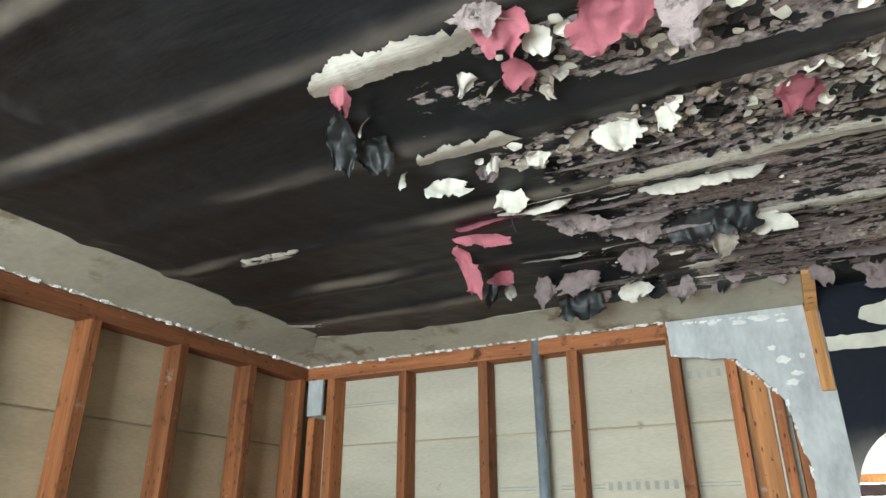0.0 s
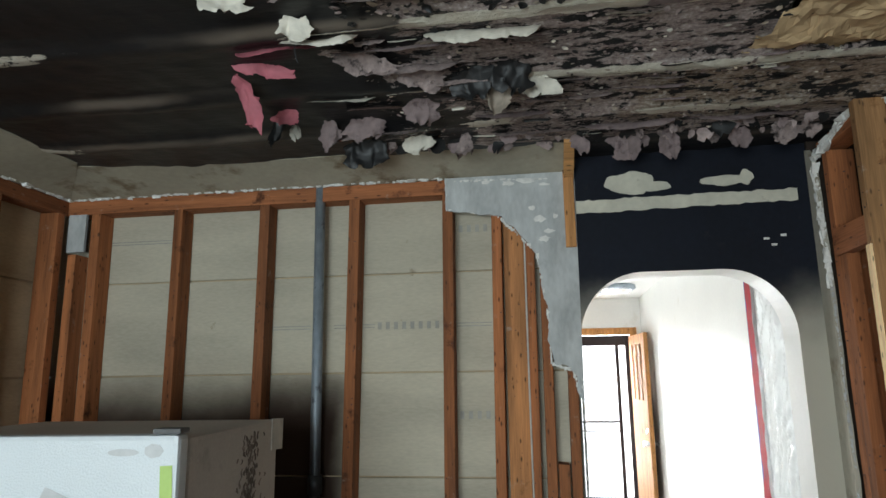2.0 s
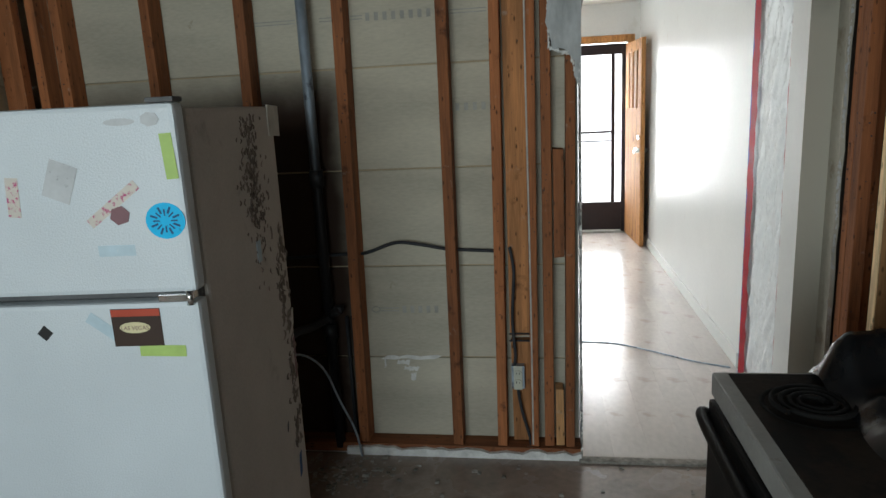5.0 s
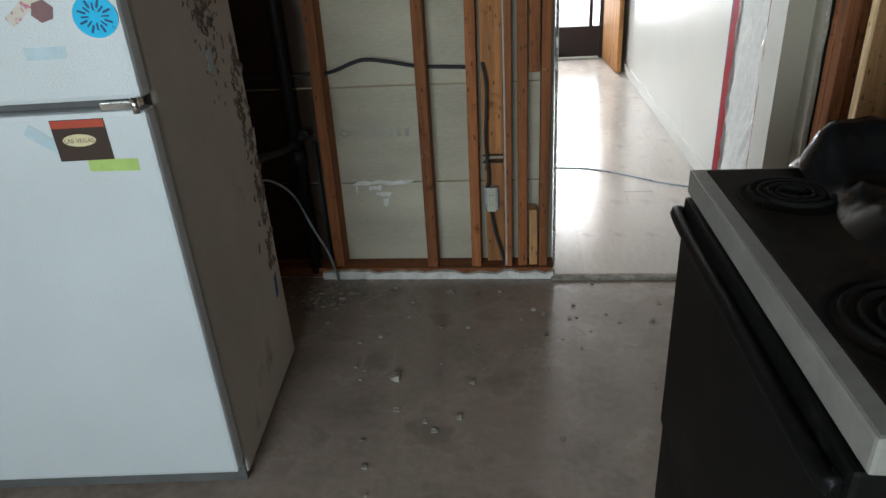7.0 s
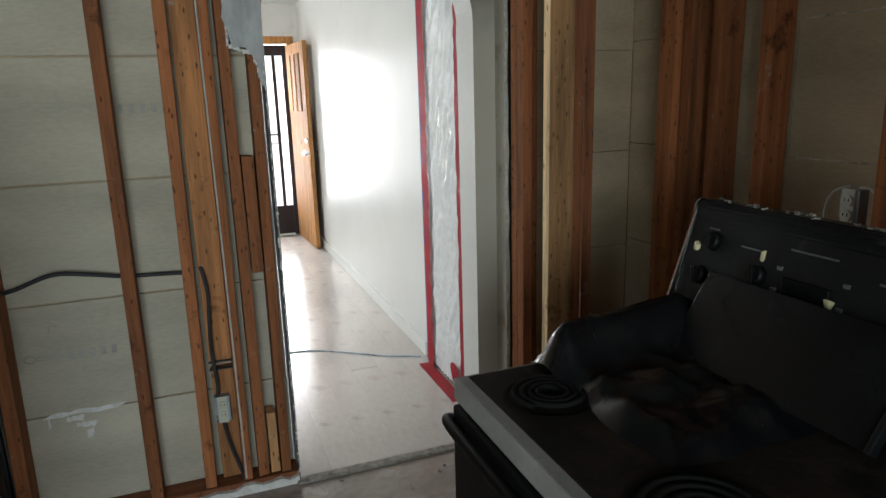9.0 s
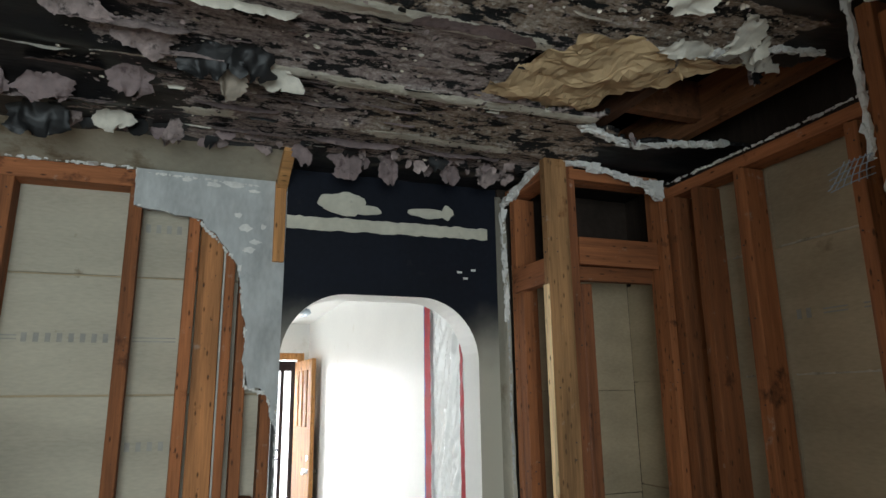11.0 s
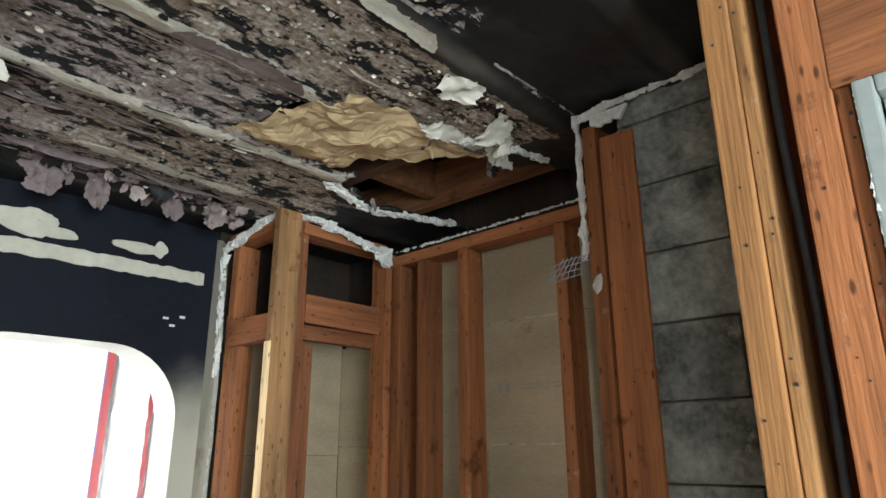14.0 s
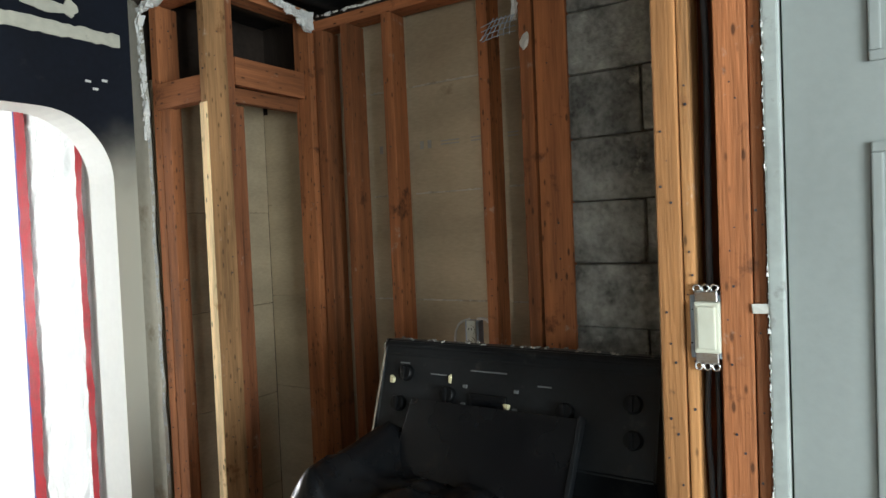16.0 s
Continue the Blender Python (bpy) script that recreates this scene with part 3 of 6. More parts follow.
# nailed board beside the arch, up to the ceiling edge
boxpart("nailed_board", wall_north, W_NEW, (0.246, 0.286, YB - 0.036, YB - 0.017, 2.09, 2.40), 0.003)
bm = bmesh.new()
prism(bm, [(2.655, 2.40), (2.655, 2.36), (2.44, 2.44), (2.44, 2.466), (2.50, 2.466)], "x", 0.25, 0.288)
part("nailed_board", bm, W_NEWX, wall_north)

# arch wall
X0, X1, AX0, AX1 = 0.284, 1.15, 0.286, 1.056
bm = bmesh.new()
ry, rz, zs = 0.24, 0.245, 1.74
arc = [(AX0, 0.0), (AX0, zs)]
for a in np.linspace(180, 90, 12)[1:]:
    arc.append((AX0 + ry + ry * math.cos(radians(a)), zs + rz * math.sin(radians(a))))
for a in np.linspace(90, 0, 12):
    arc.append((AX1 - ry + ry * math.cos(radians(a)), zs + rz * math.sin(radians(a))))
arc.append((AX1, 0.0))
prism(bm, [(X0, 0.0)] + arc + [(X1, 0.0), (X1, ZC), (X0, ZC)], "y", YB - 0.014, 2.82)
bmesh.ops.recalc_face_normals(bm, faces=bm.faces[:])
for f in bm.faces:
    c, nn = f.calc_center_median(), f.normal
    if nn.y > 0.7 or (AX0 - 0.001 < c.x < AX1 + 0.001 and abs(nn.y) < 0.3 and c.z < 2.2):
        f.material_index = 1
    elif nn.x < -0.7:
        f.material_index = 2
wall_arch = solid("wall_arch", bm, [PAINT_NAVY, WHITE_WALL, PLASTER], "navy-black painted wall with a rounded arch opening", "wall", "structure")
bm = bmesh.new()
prism(bm, [(0.292, 2.224)] + ragged((0.3, 2.223), (1.1, 2.234), 40, 0.004, 21) + [(1.105, 2.235), (1.105, 2.28)] + ragged((1.1, 2.28), (0.3, 2.274), 40, 0.004, 22) + [(0.292, 2.274)], "y", YB - 0.0185, YB - 0.013)
part("bare_strip", bm, PAINT_CREAM, wall_arch, "bare cream strip across the dark wall")


def blob(cx, cz, w, h, seed, n=44):
    """A rounded patch with a wavering edge."""
    out = []
    for k in range(n):
        a = 2 * math.pi * k / n
        q = 1 + 0.32 * nz_flat(math.cos(a) * 1.3, math.sin(a) * 1.3, seed) + 0.08 * nz_flat(math.cos(a) * 7, math.sin(a) * 7, seed + 3)
        out.append((cx + 0.5 * w * q * math.cos(a), cz + 0.5 * h * q * math.sin(a)))
    return out


def nz_flat(x, y, k):
    return noise.noise(Vector((x, y, 3.1 * k)))


for outline in (blob(0.5, 2.338, 0.2, 0.09, 1), blob(0.6, 2.318, 0.12, 0.035, 2), blob(0.855, 2.325, 0.16, 0.045, 4), blob(0.93, 2.335, 0.05, 0.06, 5)):
    bm = bmesh.new()
    prism(bm, outline, "y", YB - 0.0175 - 0.0003 * len(wall_arch.children), YB - 0.0135)
    part("peeled_patch", bm, PAINT_CREAM, wall_arch, "peeled cream patch above the strip")
for x, z in ((0.97, 2.09), (0.995, 2.065), (1.03, 2.1)):
    boxpart("paint_chip", wall_arch, PLASTER_W, (x, x + 0.02, YB - 0.0165, YB - 0.0135, z, z + 0.008), 0, jit=0.001)
crumbs("broken_edge", wall_arch, [(0.282, YB - 0.016, 0.01), (0.282, YB - 0.016, 1.6)], 0.008, 120, PLASTER_W, 24, "rough plaster edge of the arch side")
# box framing in the corner
bm = bmesh.new()
out = [(2.672, 0.0), (2.672, 2.43)] + [(2.64, 2.42)] + ragged((2.6, 2.38), (2.575, 1.95), 10, 0.007, 31) + ragged((2.578, 1.93), (2.57, 0.05), 22, 0.005, 32) + [(2.57, 0.0)]
prism(bm, out, "x", 1.146, 1.162)
wall_corner = solid("wall_corner", bm, PAINT_BEIGE, "opened corner box framing with a strip of sooty plaster", "wall", "structure")
crumbs("broken_edge", wall_corner, [(1.15, 2.578, 1.9), (1.15, 2.6, 2.37), (1.16, 2.45, 2.41), (1.17, 2.24, 2.45), (1.3, 2.2, 2.43), (1.58, 2.17, 2.36)], 0.018, 110, PLASTER_W, 33, "jagged white plaster edge")
crumbs("broken_edge", wall_corner, [(1.57, 2.185, 2.37), (1.6, 2.18, 2.33)], 0.028, 26, PLASTER_W, 35, "clump of white plaster at the corner")
crumbs("broken_edge", wall_corner, [(1.152, 2.573, 0.1), (1.152, 2.576, 1.9)], 0.009, 260, PLASTER, 34, "rough plaster edge down the corner")
stud(wall_corner, 1.165, 1.255, 2.52, 2.56, 0.0, 2.38)
stud(wall_corner, 1.165, 1.205, 2.46, 2.515, 0.0, 2.0)
stud(wall_corner, 1.13, 1.222, 2.205, 2.243, 0.0, 2.44, W_MID)
# thin paler sheet over the post's west face, up to 1.98 m
boxpart("pale_face", wall_corner, W_BRIGHT, (1.1265, 1.1295, 2.206, 2.242, 0.0, 1.98), 0)
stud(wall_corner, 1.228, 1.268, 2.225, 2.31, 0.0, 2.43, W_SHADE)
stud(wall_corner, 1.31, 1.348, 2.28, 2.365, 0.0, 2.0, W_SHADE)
stud(wall_corner, 1.15, 1.19, 2.245, 2.52, 1.995, 2.085, W_STUDY, "crosspiece")
stud(wall_corner, 1.268, 1.62, 2.22, 2.258, 2.06, 2.16, W_STUDX, "crosspiece")
stud(wall_corner, 1.268, 1.62, 2.26, 2.29, 2.01, 2.06, W_STUDX, "crosspiece")
stud(wall_corner, 1.165, 1.25, 2.25, 2.6, 2.39, 2.43, W_STUDY, "top_plate")
stud(wall_corner, 1.24, 1.63, 2.215, 2.30, 2.375, 2.415, W_STUDX, "top_plate")
stud(wall_corner, 1.605, 1.66, 2.19, 2.27, 0.0, 2.375, name="corner_post")
for row in range(5):
    boxpart("lath_board", wall_corner, LATH_DIM, (1.2, 1.7515, 2.62, 2.632, row * LZ + 0.002, (row + 1) * LZ + (0.0005 if row < 4 else 0.1)), 0.002, jit=0.0008)

# wall behind the stove
# near-black backing: the darkness of the wall openings is in its colour
bm = bmesh.new()
box(bm, 1.79, 1.83, 0.5, 2.72, 0, ZC + 0.4)
box(bm, 1.15, 1.79, 2.64, 2.72, 0, ZC + 0.4)
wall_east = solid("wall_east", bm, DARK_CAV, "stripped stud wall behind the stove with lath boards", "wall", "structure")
for y in (2.135, 2.0, 1.80, 1.40):
    stud(wall_east, XR, XR + 0.09, y, y + 0.042, 0.0, 2.32)
stud(wall_east, XR, XR + 0.09, 1.15, 2.2, 2.322, 2.362, W_STUDY, "top_plate")
stud(wall_east, XR, XR + 0.09, 1.15, 2.2, 0.0, 0.04, W_STUDY, "bottom_plate")
for row in range(6):
    z0 = row * LZ + 0.034
    for a, b in ((0.6, 1.82 if row % 2 else 1.42), (1.822 if row % 2 else 1.422, 2.619 if row < 5 else 2.2)):
        boxpart("lath_board", wall_east, LATH_DIM, (1.752, 1.764, a, b, z0, min(z0 + LZ - 0.0015, 2.36)), 0.0015, jit=0.0008)

crumbs("broken_edge", wall_east, [(1.622, 2.15, 2.372), (1.624, 1.7, 2.37), (1.62, 1.25, 2.376)], 0.009, 70, PLASTER_W, 36, "white plaster crumbs along the top plate")
rj = random.Random(17)
for row in (2, 3, 4, 5):
    z = row * LZ + 0.032
    for a0, a1 in ((1.16, 1.4), (1.445, 1.8), (1.845, 2.0), (2.045, 2.3)):
        b2 = bmesh.new()
        n = 24
        edge = [(a0 + (a1 - a0) * k / n, z + 0.003 + abs(rj.gauss(0, 0.0022))) for k in range(n + 1)]
        prism(b2, [(a0, z - 0.001)] + edge + [(a1, z - 0.001)], "x", 1.747, 1.7525)
        part("joint_edge", b2, JOINT, wall_east, "pale crushed gypsum edge at a board joint")

boxpart("backing_sheet", wall_east, LATH_DIM, (1.766, 1.785, 0.6, 2.61, 0.0, 2.12), 0)

for zc, lines, letters in ((1.84, ((1.6, 1.68), (1.44, 1.55), (1.36, 1.4)), ((1.72, 1.79), (1.88, 1.99)),),):
    print_bars(wall_east, on_east, lines, letters, zc)

# chimney, framed
bm = bmesh.new()
box(bm, 1.3, 1.62, 0.70, 1.03, 0, ZC + 0.3)
chimney = solid("chimney", bm, MORTAR, "sooty grey concrete block chimney between studs", "chimney", "structure")
for k in range(16):
    z0 = k * 0.16 + 0.005 - 0.03
    ysplit = 0.80 if k % 2 else 0.73
    for a, b in ((0.70, ysplit), (ysplit + 0.005, 1.03)):
        boxpart("block", chimney, BLOCK, (1.287 + random.uniform(-0.003, 0.003), 1.31, a, b - 0.001, max(z0, 0), z0 + 0.156), 0.005, jit=0.0025)
bm = bmesh.new()
box(bm, 1.272, 1.36, 1.078, 1.115, 0.0, 2.40, 0.003)
wall_chimney = solid("wall_chimney", bm, W_STUD, "framing studs beside the block chimney", "wall", "structure")
stud(wall_chimney, 1.275, 1.313, 0.985, 1.073, 0.0, 2.36)
crumbs("broken_edge", wall_chimney, [(1.262, 1.118, 2.06), (1.262, 1.122, 2.42), (1.262, 1.06, 2.43), (1.262, 0.93, 2.435), (1.262, 0.72, 2.44)], 0.012, 75, PLASTER_W, 41, "jagged white plaster edge at the ceiling")
bm = bmesh.new()
prism(bm, [(1.13, 2.06)] + ragged((1.128, 2.08), (1.126, 2.42), 16, 0.005, 43) + [(1.117, 2.42)] + ragged((1.116, 2.42), (1.117, 2.06), 16, 0.005, 44), "x", 1.258, 1.27)
part("plaster_remnant", bm, PLASTER_W, wall_chimney, "hanging strip of plaster corner")
bm = bmesh.new()
prism(bm, [(1.085, 2.395)] + ragged((1.06, 2.385), (0.99, 2.395), 6, 0.006, 46) + [(0.985, 2.42), (1.085, 2.42)], "x", 1.262, 1.272)
part("plaster_remnant", bm, PLASTER_W, wall_chimney, "white plaster scrap over the studs")

# door wall
XD = 0.86
bm = bmesh.new()
box(bm, 0.975, 1.0, -0.75, 0.655, 0, ZC)
box(bm, 0.96, 1.28, 0.655, 0.69, 0, ZC)
wall_door = solid("wall_door", bm, LATH_DIM, "opened wall with studs, wiring and a closed door", "wall", "structure")
stud(wall_door, XD, XD + 0.09, 0.622, 0.662, 0.0, ZC, W_NAIL)
stud(wall_door, XD + 0.008, XD + 0.09, 0.603, 0.62, 0.0, ZC, W_NEW)
stud(wall_door, XD, XD + 0.09, 0.512, 0.562, 0.0, ZC)
stud(wall_door, XD + 0.004, XD + 0.09, 0.489, 0.51, 0.0, 2.085, name="jack_stud")
stud(wall_door, XD - 0.002, XD + 0.06, -0.5, 0.51, 2.088, 2.30, W_STUDY, "header")
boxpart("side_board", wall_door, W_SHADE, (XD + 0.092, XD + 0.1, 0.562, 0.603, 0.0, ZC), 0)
for nme, dims in (("casing", (XD - 0.008, XD + 0.05, 0.463, 0.488, 0.0, 2.084)), ("casing", (XD - 0.008, XD + 0.05, -0.40, -0.375, 0.0, 2.084)), ("casing", (XD - 0.008, XD + 0.05, -0.375, 0.463, 2.06, 2.084))):
    boxpart(nme, wall_door, CASING, dims, 0.004, "chipped grey-white door casing")
crumbs("broken_edge", wall_door, [(XD - 0.006, 0.487, 1.0), (XD - 0.006, 0.487, 2.07)], 0.004, 150, PLASTER_W, 51, "ragged paint edge")
boxpart("wall_sheet", wall_door, PAINT_BEIGE, (XD, XD + 0.02, -0.75, -0.51, 0.0, ZC), 0)

door_1 = solid("door_1", (lambda b: (box(b, XD + 0.012, XD + 0.05, -0.372, 0.46, 0.01, 2.057, 0.002), b)[1])(bmesh.new()), DOOR_W, "closed pale grey panelled door", "door", "structure")
for z0, z1 in ((0.2, 0.82), (0.95, 1.62), (1.74, 1.95)):
    for y0, y1 in ((0.1, 0.345), (-0.26, -0.015)):
        bm = bmesh.new()
        for d in ((y0, y1, z0, z0 + 0.016), (y0, y1, z1 - 0.016, z1), (y0, y0 + 0.016, z0 + 0.016, z1 - 0.016), (y1 - 0.016, y1, z0 + 0.016, z1 - 0.016)):
            box(bm, XD + 0.004, XD + 0.013, *d, 0.003)
        box(bm, XD + 0.006, XD + 0.013, y0 + 0.04, y1 - 0.04, z0 + 0.04, z1 - 0.04, 0.005)
        part("panel", bm, DOOR_W, door_1)

# side wall by the fridge
bm = bmesh.new()
for d in ((YS, -1.22, 0, ZC), (-0.28, 2.76, 0, ZC), (-1.22, -0.28, 0, 0.95), (-1.22, -0.28, 2.05, ZC)):
    box(bm, XL - 0.14, XL - 0.115, d[0], d[1], d[2], d[3])
wall_west = solid("wall_west", bm, WHITE_WALL, "stripped stud wall with brownish lath boards", "wall", "structure")
for y in (2.65, 2.30, 1.905, 1.515, 1.12, 0.73, 0.33, -0.06, -0.24, -1.22, -1.6):
    stud(wall_west, XL - 0.09, XL, y - 0.042, y, 0.05, 2.335, W_STUD)
stud(wall_west, XL - 0.09, XL, YS, 2.665, 2.335, 2.398, W_STUDY, "top_plate")
stud(wall_west, XL - 0.09, XL, YS, 2.665, 0.0, 0.045, W_STUDY, "bottom_plate")
for row in range(6):
    for a, b in zip((-1.85, -0.28, 0.71 if row % 2 else 0.31, 1.885 if row % 2 else 1.495), (-1.23, 0.708 if row % 2 else 0.308, 1.883 if row % 2 else 1.493, 2.76)):
        boxpart("lath_board", wall_west, LATH_DIM, (XL - 0.112, XL - 0.1, a, b, row * LZ + 0.004, min((row + 1) * LZ - 0.003, 2.4)), 0.003, jit=0.0008)
boxpart("backing_sheet", wall_west, LATH_DIM, (XL - 0.1145, XL - 0.1125, -0.27, 2.76, 0.0, 2.4), 0)
crumbs("broken_edge", wall_west, [(XL + 0.012, YS + 0.1, 2.4), (XL + 0.012, 2.66, 2.4)], 0.016, 240, PLASTER_W, 61, "white plaster crumbs along the top plate")
boxpart("junction_cover", wall_north, PLASTER, (-1.925, -1.84, YB - 0.004, YB + 0.012, 2.165, 2.335), 0.002, "grey plaster scrap in the corner")

# wall behind the camera, with a window
bm = bmesh.new()
for d in ((-2.1, -1.37, 0, ZC), (0.17, 1.1, 0, ZC), (-1.37, 0.17, 0, 0.88), (-1.37, 0.17, 2.02, ZC)):
    box(bm, d[0], d[1], YS - 0.12, YS, d[2], d[3])
box(bm, 0.98, 1.1, YS, -0.75, 0, ZC)
# added frame for the side lamp's opening, out of view
bmw = bmesh.new()
for d in ((-1.22, -1.17, 0.95, 2.05), (-0.33, -0.28, 0.95, 2.05), (-1.17, -0.33, 0.95, 1.0), (-1.17, -0.33, 2.0, 2.05)):
    box(bmw, XL - 0.13, XL - 0.08, d[0], d[1], d[2], d[3], 0.003)
solid("window_2", bmw, WHITE_WALL, "added white window frame in the stud wall, out of view", "window", "structure")
wall_south = solid("wall_south", bm, PAINT_BEIGE, "sooty beige wall with a window", "wall", "structure")
bm = bmesh.new()
for d in ((-1.37, -1.32, 0.88, 2.02), (0.12, 0.17, 0.88, 2.02), (-1.32, 0.12, 0.88, 0.93), (-1.32, 0.12, 1.97, 2.02), (-1.32, 0.12, 1.43, 1.47)):
    box(bm, d[0], d[1], YS - 0.09, YS - 0.04, d[2], d[3], 0.003)
solid("window_1", bm, WHITE_WALL, "white double-hung window frame behind", "window", "structure")

# hall beyond the arch
bm = bmesh.new()
box(bm, 1.172, 1.3, 2.83, 7.6, 0, ZH)
wall_hall_east = solid("wall_hall_east", bm, WHITE_WALL, "glossy off-white hall wall", "wall", "structure")
boxpart("baseboard", wall_hall_east, WHITE_WALL, (1.158, 1.1715, 3.66, 7.5, 0.0, 0.085), 0.003, "white baseboard")
bm = bmesh.new()
for d in ((2.82, 4.2, 0, ZH), (6.2, 7.6, 0, ZH), (4.2, 6.2, 0, 0.7), (4.2, 6.2, 2.05, ZH)):
    box(bm, -2.05, -1.93, d[0], d[1], d[2], d[3])
solid("wall_hall_west", bm, WHITE_WALL, "off-white hall wall with a large window", "wall", "structure")
DX0, DX1, DT, YF = 0.2, 1.05, 2.03, 7.5
bm = bmesh.new()
for d in ((-2.05, DX0, 0, ZH), (DX1, 1.3, 0, ZH), (DX0, DX1, DT, ZH)):
    box(bm, d[0], d[1], YF, YF + 0.14, d[2], d[3])
wall_hall_north = solid("wall_hall_north", bm, WHITE_WALL, "off-white end wall with the open front doorway", "wall", "structure")
for nme, d in (("casing", (DX0 - 0.07, DX0, 0.0, DT + 0.07)), ("casing", (DX1, DX1 + 0.07, 0.0, DT + 0.07)), ("casing", (DX0, DX1, DT, DT + 0.07))):
    boxpart(nme, wall_hall_north, W_DOOR, (d[0], d[1], YF - 0.02, YF - 0.001, d[2], d[3]), 0.003, "varnished wood door casing")
bm = bmesh.new()
box(bm, -2.05, 1.3, 2.82, 7.64, ZH, ZH + 0.05)
solid("ceiling_hall", bm, WHITE_WALL, "plain off-white hall ceiling", "ceiling", "structure")

# pale overcast distance outside the front door
bm = bmesh.new()
box(bm, -3.5, 5.5, 12.0, 12.05, -1.0, 5.0)
OUTSIDE = bpy.data.materials.new("overcast_distance")
OUTSIDE.use_nodes = True
OUTSIDE.node_tree.nodes["Principled BSDF"].inputs["Emission Color"].default_value = (0.93, 0.97, 1.0, 1)
OUTSIDE.node_tree.nodes["Principled BSDF"].inputs["Emission Strength"].default_value = 2.2
solid("backdrop", bm, OUTSIDE, "plain bright overcast distance outside the door", "backdrop", "structure")

# nail holes and nail heads left in the studs
rr = random.Random(9)
for owner, posts in NAILS.items():
    bm = bmesh.new()
    for x0, x1, y0, y1, z0, z1, tilt in posts:
        z = z0 + 0.05
        while z < z1 - 0.03:
            s = rr.uniform(0.001, 0.0026)
            u = rr.uniform(0.2, 0.8)
            if owner in (wall_north, wall_corner):
                x, y = x0 + (x1 - x0) * u - tilt * (z1 - z) / 2.3, y0
                cyl(bm, (x, y - 0.0028, z), (x, y + 0.004, z), s, 7)
            if owner is not wall_north:
                y = y0 + (y1 - y0) * u
                face, out = (x1, 1) if owner is wall_west else (x0, -1)
                cyl(bm, (face + 0.0028 * out, y, z), (face - 0.004 * out, y, z), s, 7)
            z += rr.choice((rr.uniform(0.02, 0.06), rr.uniform(0.08, 0.28)))
    part("nails", bm, CABLE_B, owner, "dark nail heads and nail holes", "stuff")

# ---- kitchen ceiling: sooty board with sagging seams, burnt layers and a hole ----
RIBS = (-1.13, -0.79, -0.45, -0.13, 0.2, 0.53, 0.87, 1.2, 1.533, 1.87, 2.2)


def nz(x, y, s, k=0.0):
    return noise.noise(Vector((x * s, y * s, 7.3 + k)))


def rib_near(x, y):
    r = min(RIBS, key=lambda v: abs(v - y))
    return r, y - r - 0.02 * nz(x, r, 1.3)


def ceiling_z(x, y):
    r, d = rib_near(x, y)
    z = ZC - 0.012 - 0.024 * math.exp(-(d / 0.05) ** 2) * (0.7 + 0.6 * nz(x, r, 2.0, 3)) + 0.006 * nz(x, y, 3.0) + 0.003 * nz(x, y, 14.0)
    return z if x > -1.55 else ZC + (z - ZC) * max(0, (x + 1.75) / 0.2)


def damage(x, y):
    """How far the paint is burnt off: 0 none, above 0 flaked."""
    if y < 0.93 or y > 2.44:
        return -1.0
    if abs(y - 1.19) < 0.05 + 0.02 * nz(x, y, 4):
        return -1.0
    east = (x + 0.28 + 0.1 * (1.6 - y)) * 1.6
    if y < 1.13:
        east = min(east * 1.3 - 0.1, (0.78 - x) * 4)
    return min(east, (1.3 - x) * 5) + 0.55 * nz(x, y, 6.0, 5) + 0.25 * nz(x, y, 19.0, 6) - 0.05


def in_hole(x, y):
    j = 0.05 * nz(x, y, 9.0, 8) + 0.02 * nz(x, y, 30.0, 9)
    a = ((x - 0.98) / (0.22 + j)) ** 2 + ((y - 1.68) / (0.17 + j)) ** 2 < 1
    b = 1.13 + j < x and 1.46 + j + max(0, x - 1.4) * -0.3 < y < 2.03 - 0.35 * max(0, 1.35 - x) - 0.45 * max(0, x - 1.4) + j
    c = x > 1.47 + j and 1.34 + j < y < 1.96 - 0.2 * (x - 1.47)
    return a or b or c


def bare(x, y):
    """Three measures of the layers at a point: paint loss, brown board rather than mauve, cream seam tape."""
    r, d = rib_near(x, y)
    loss = damage(x, y)
    brown = min((x - 0.3) * 5, (1.36 - x) * 8, (y - 1.2) * 14, (1.5 - y) * 14)
    brown = max(brown, min((x - 0.45) * 3, (y - 1.88) * 10, (2.3 - y) * 8))
    mauve = min((x - 0.22) * 8, (0.68 - x) * 8, (y - 1.55) * 14, (1.86 - y) * 14)
    if brown > 0 and 0.3 < x < 1.34 and y < 1.5:
        loss = max(loss, min(0.6, brown))
    if mauve > 0:
        loss, brown = max(loss, 0.6 * min(1, mauve)), -1
    tape = min((0.026 - abs(d)) / 0.02, (nz(x, r * 7, 2.1, 4) - (0.05 if loss > 0 else 0.45)) * 3)
    if y < 1.24 or y > 2.44 or x > 1.2:
        tape = -1.0
    return max(-1, min(1, loss)), max(-1, min(1, brown)), max(-1, min(1, tape))


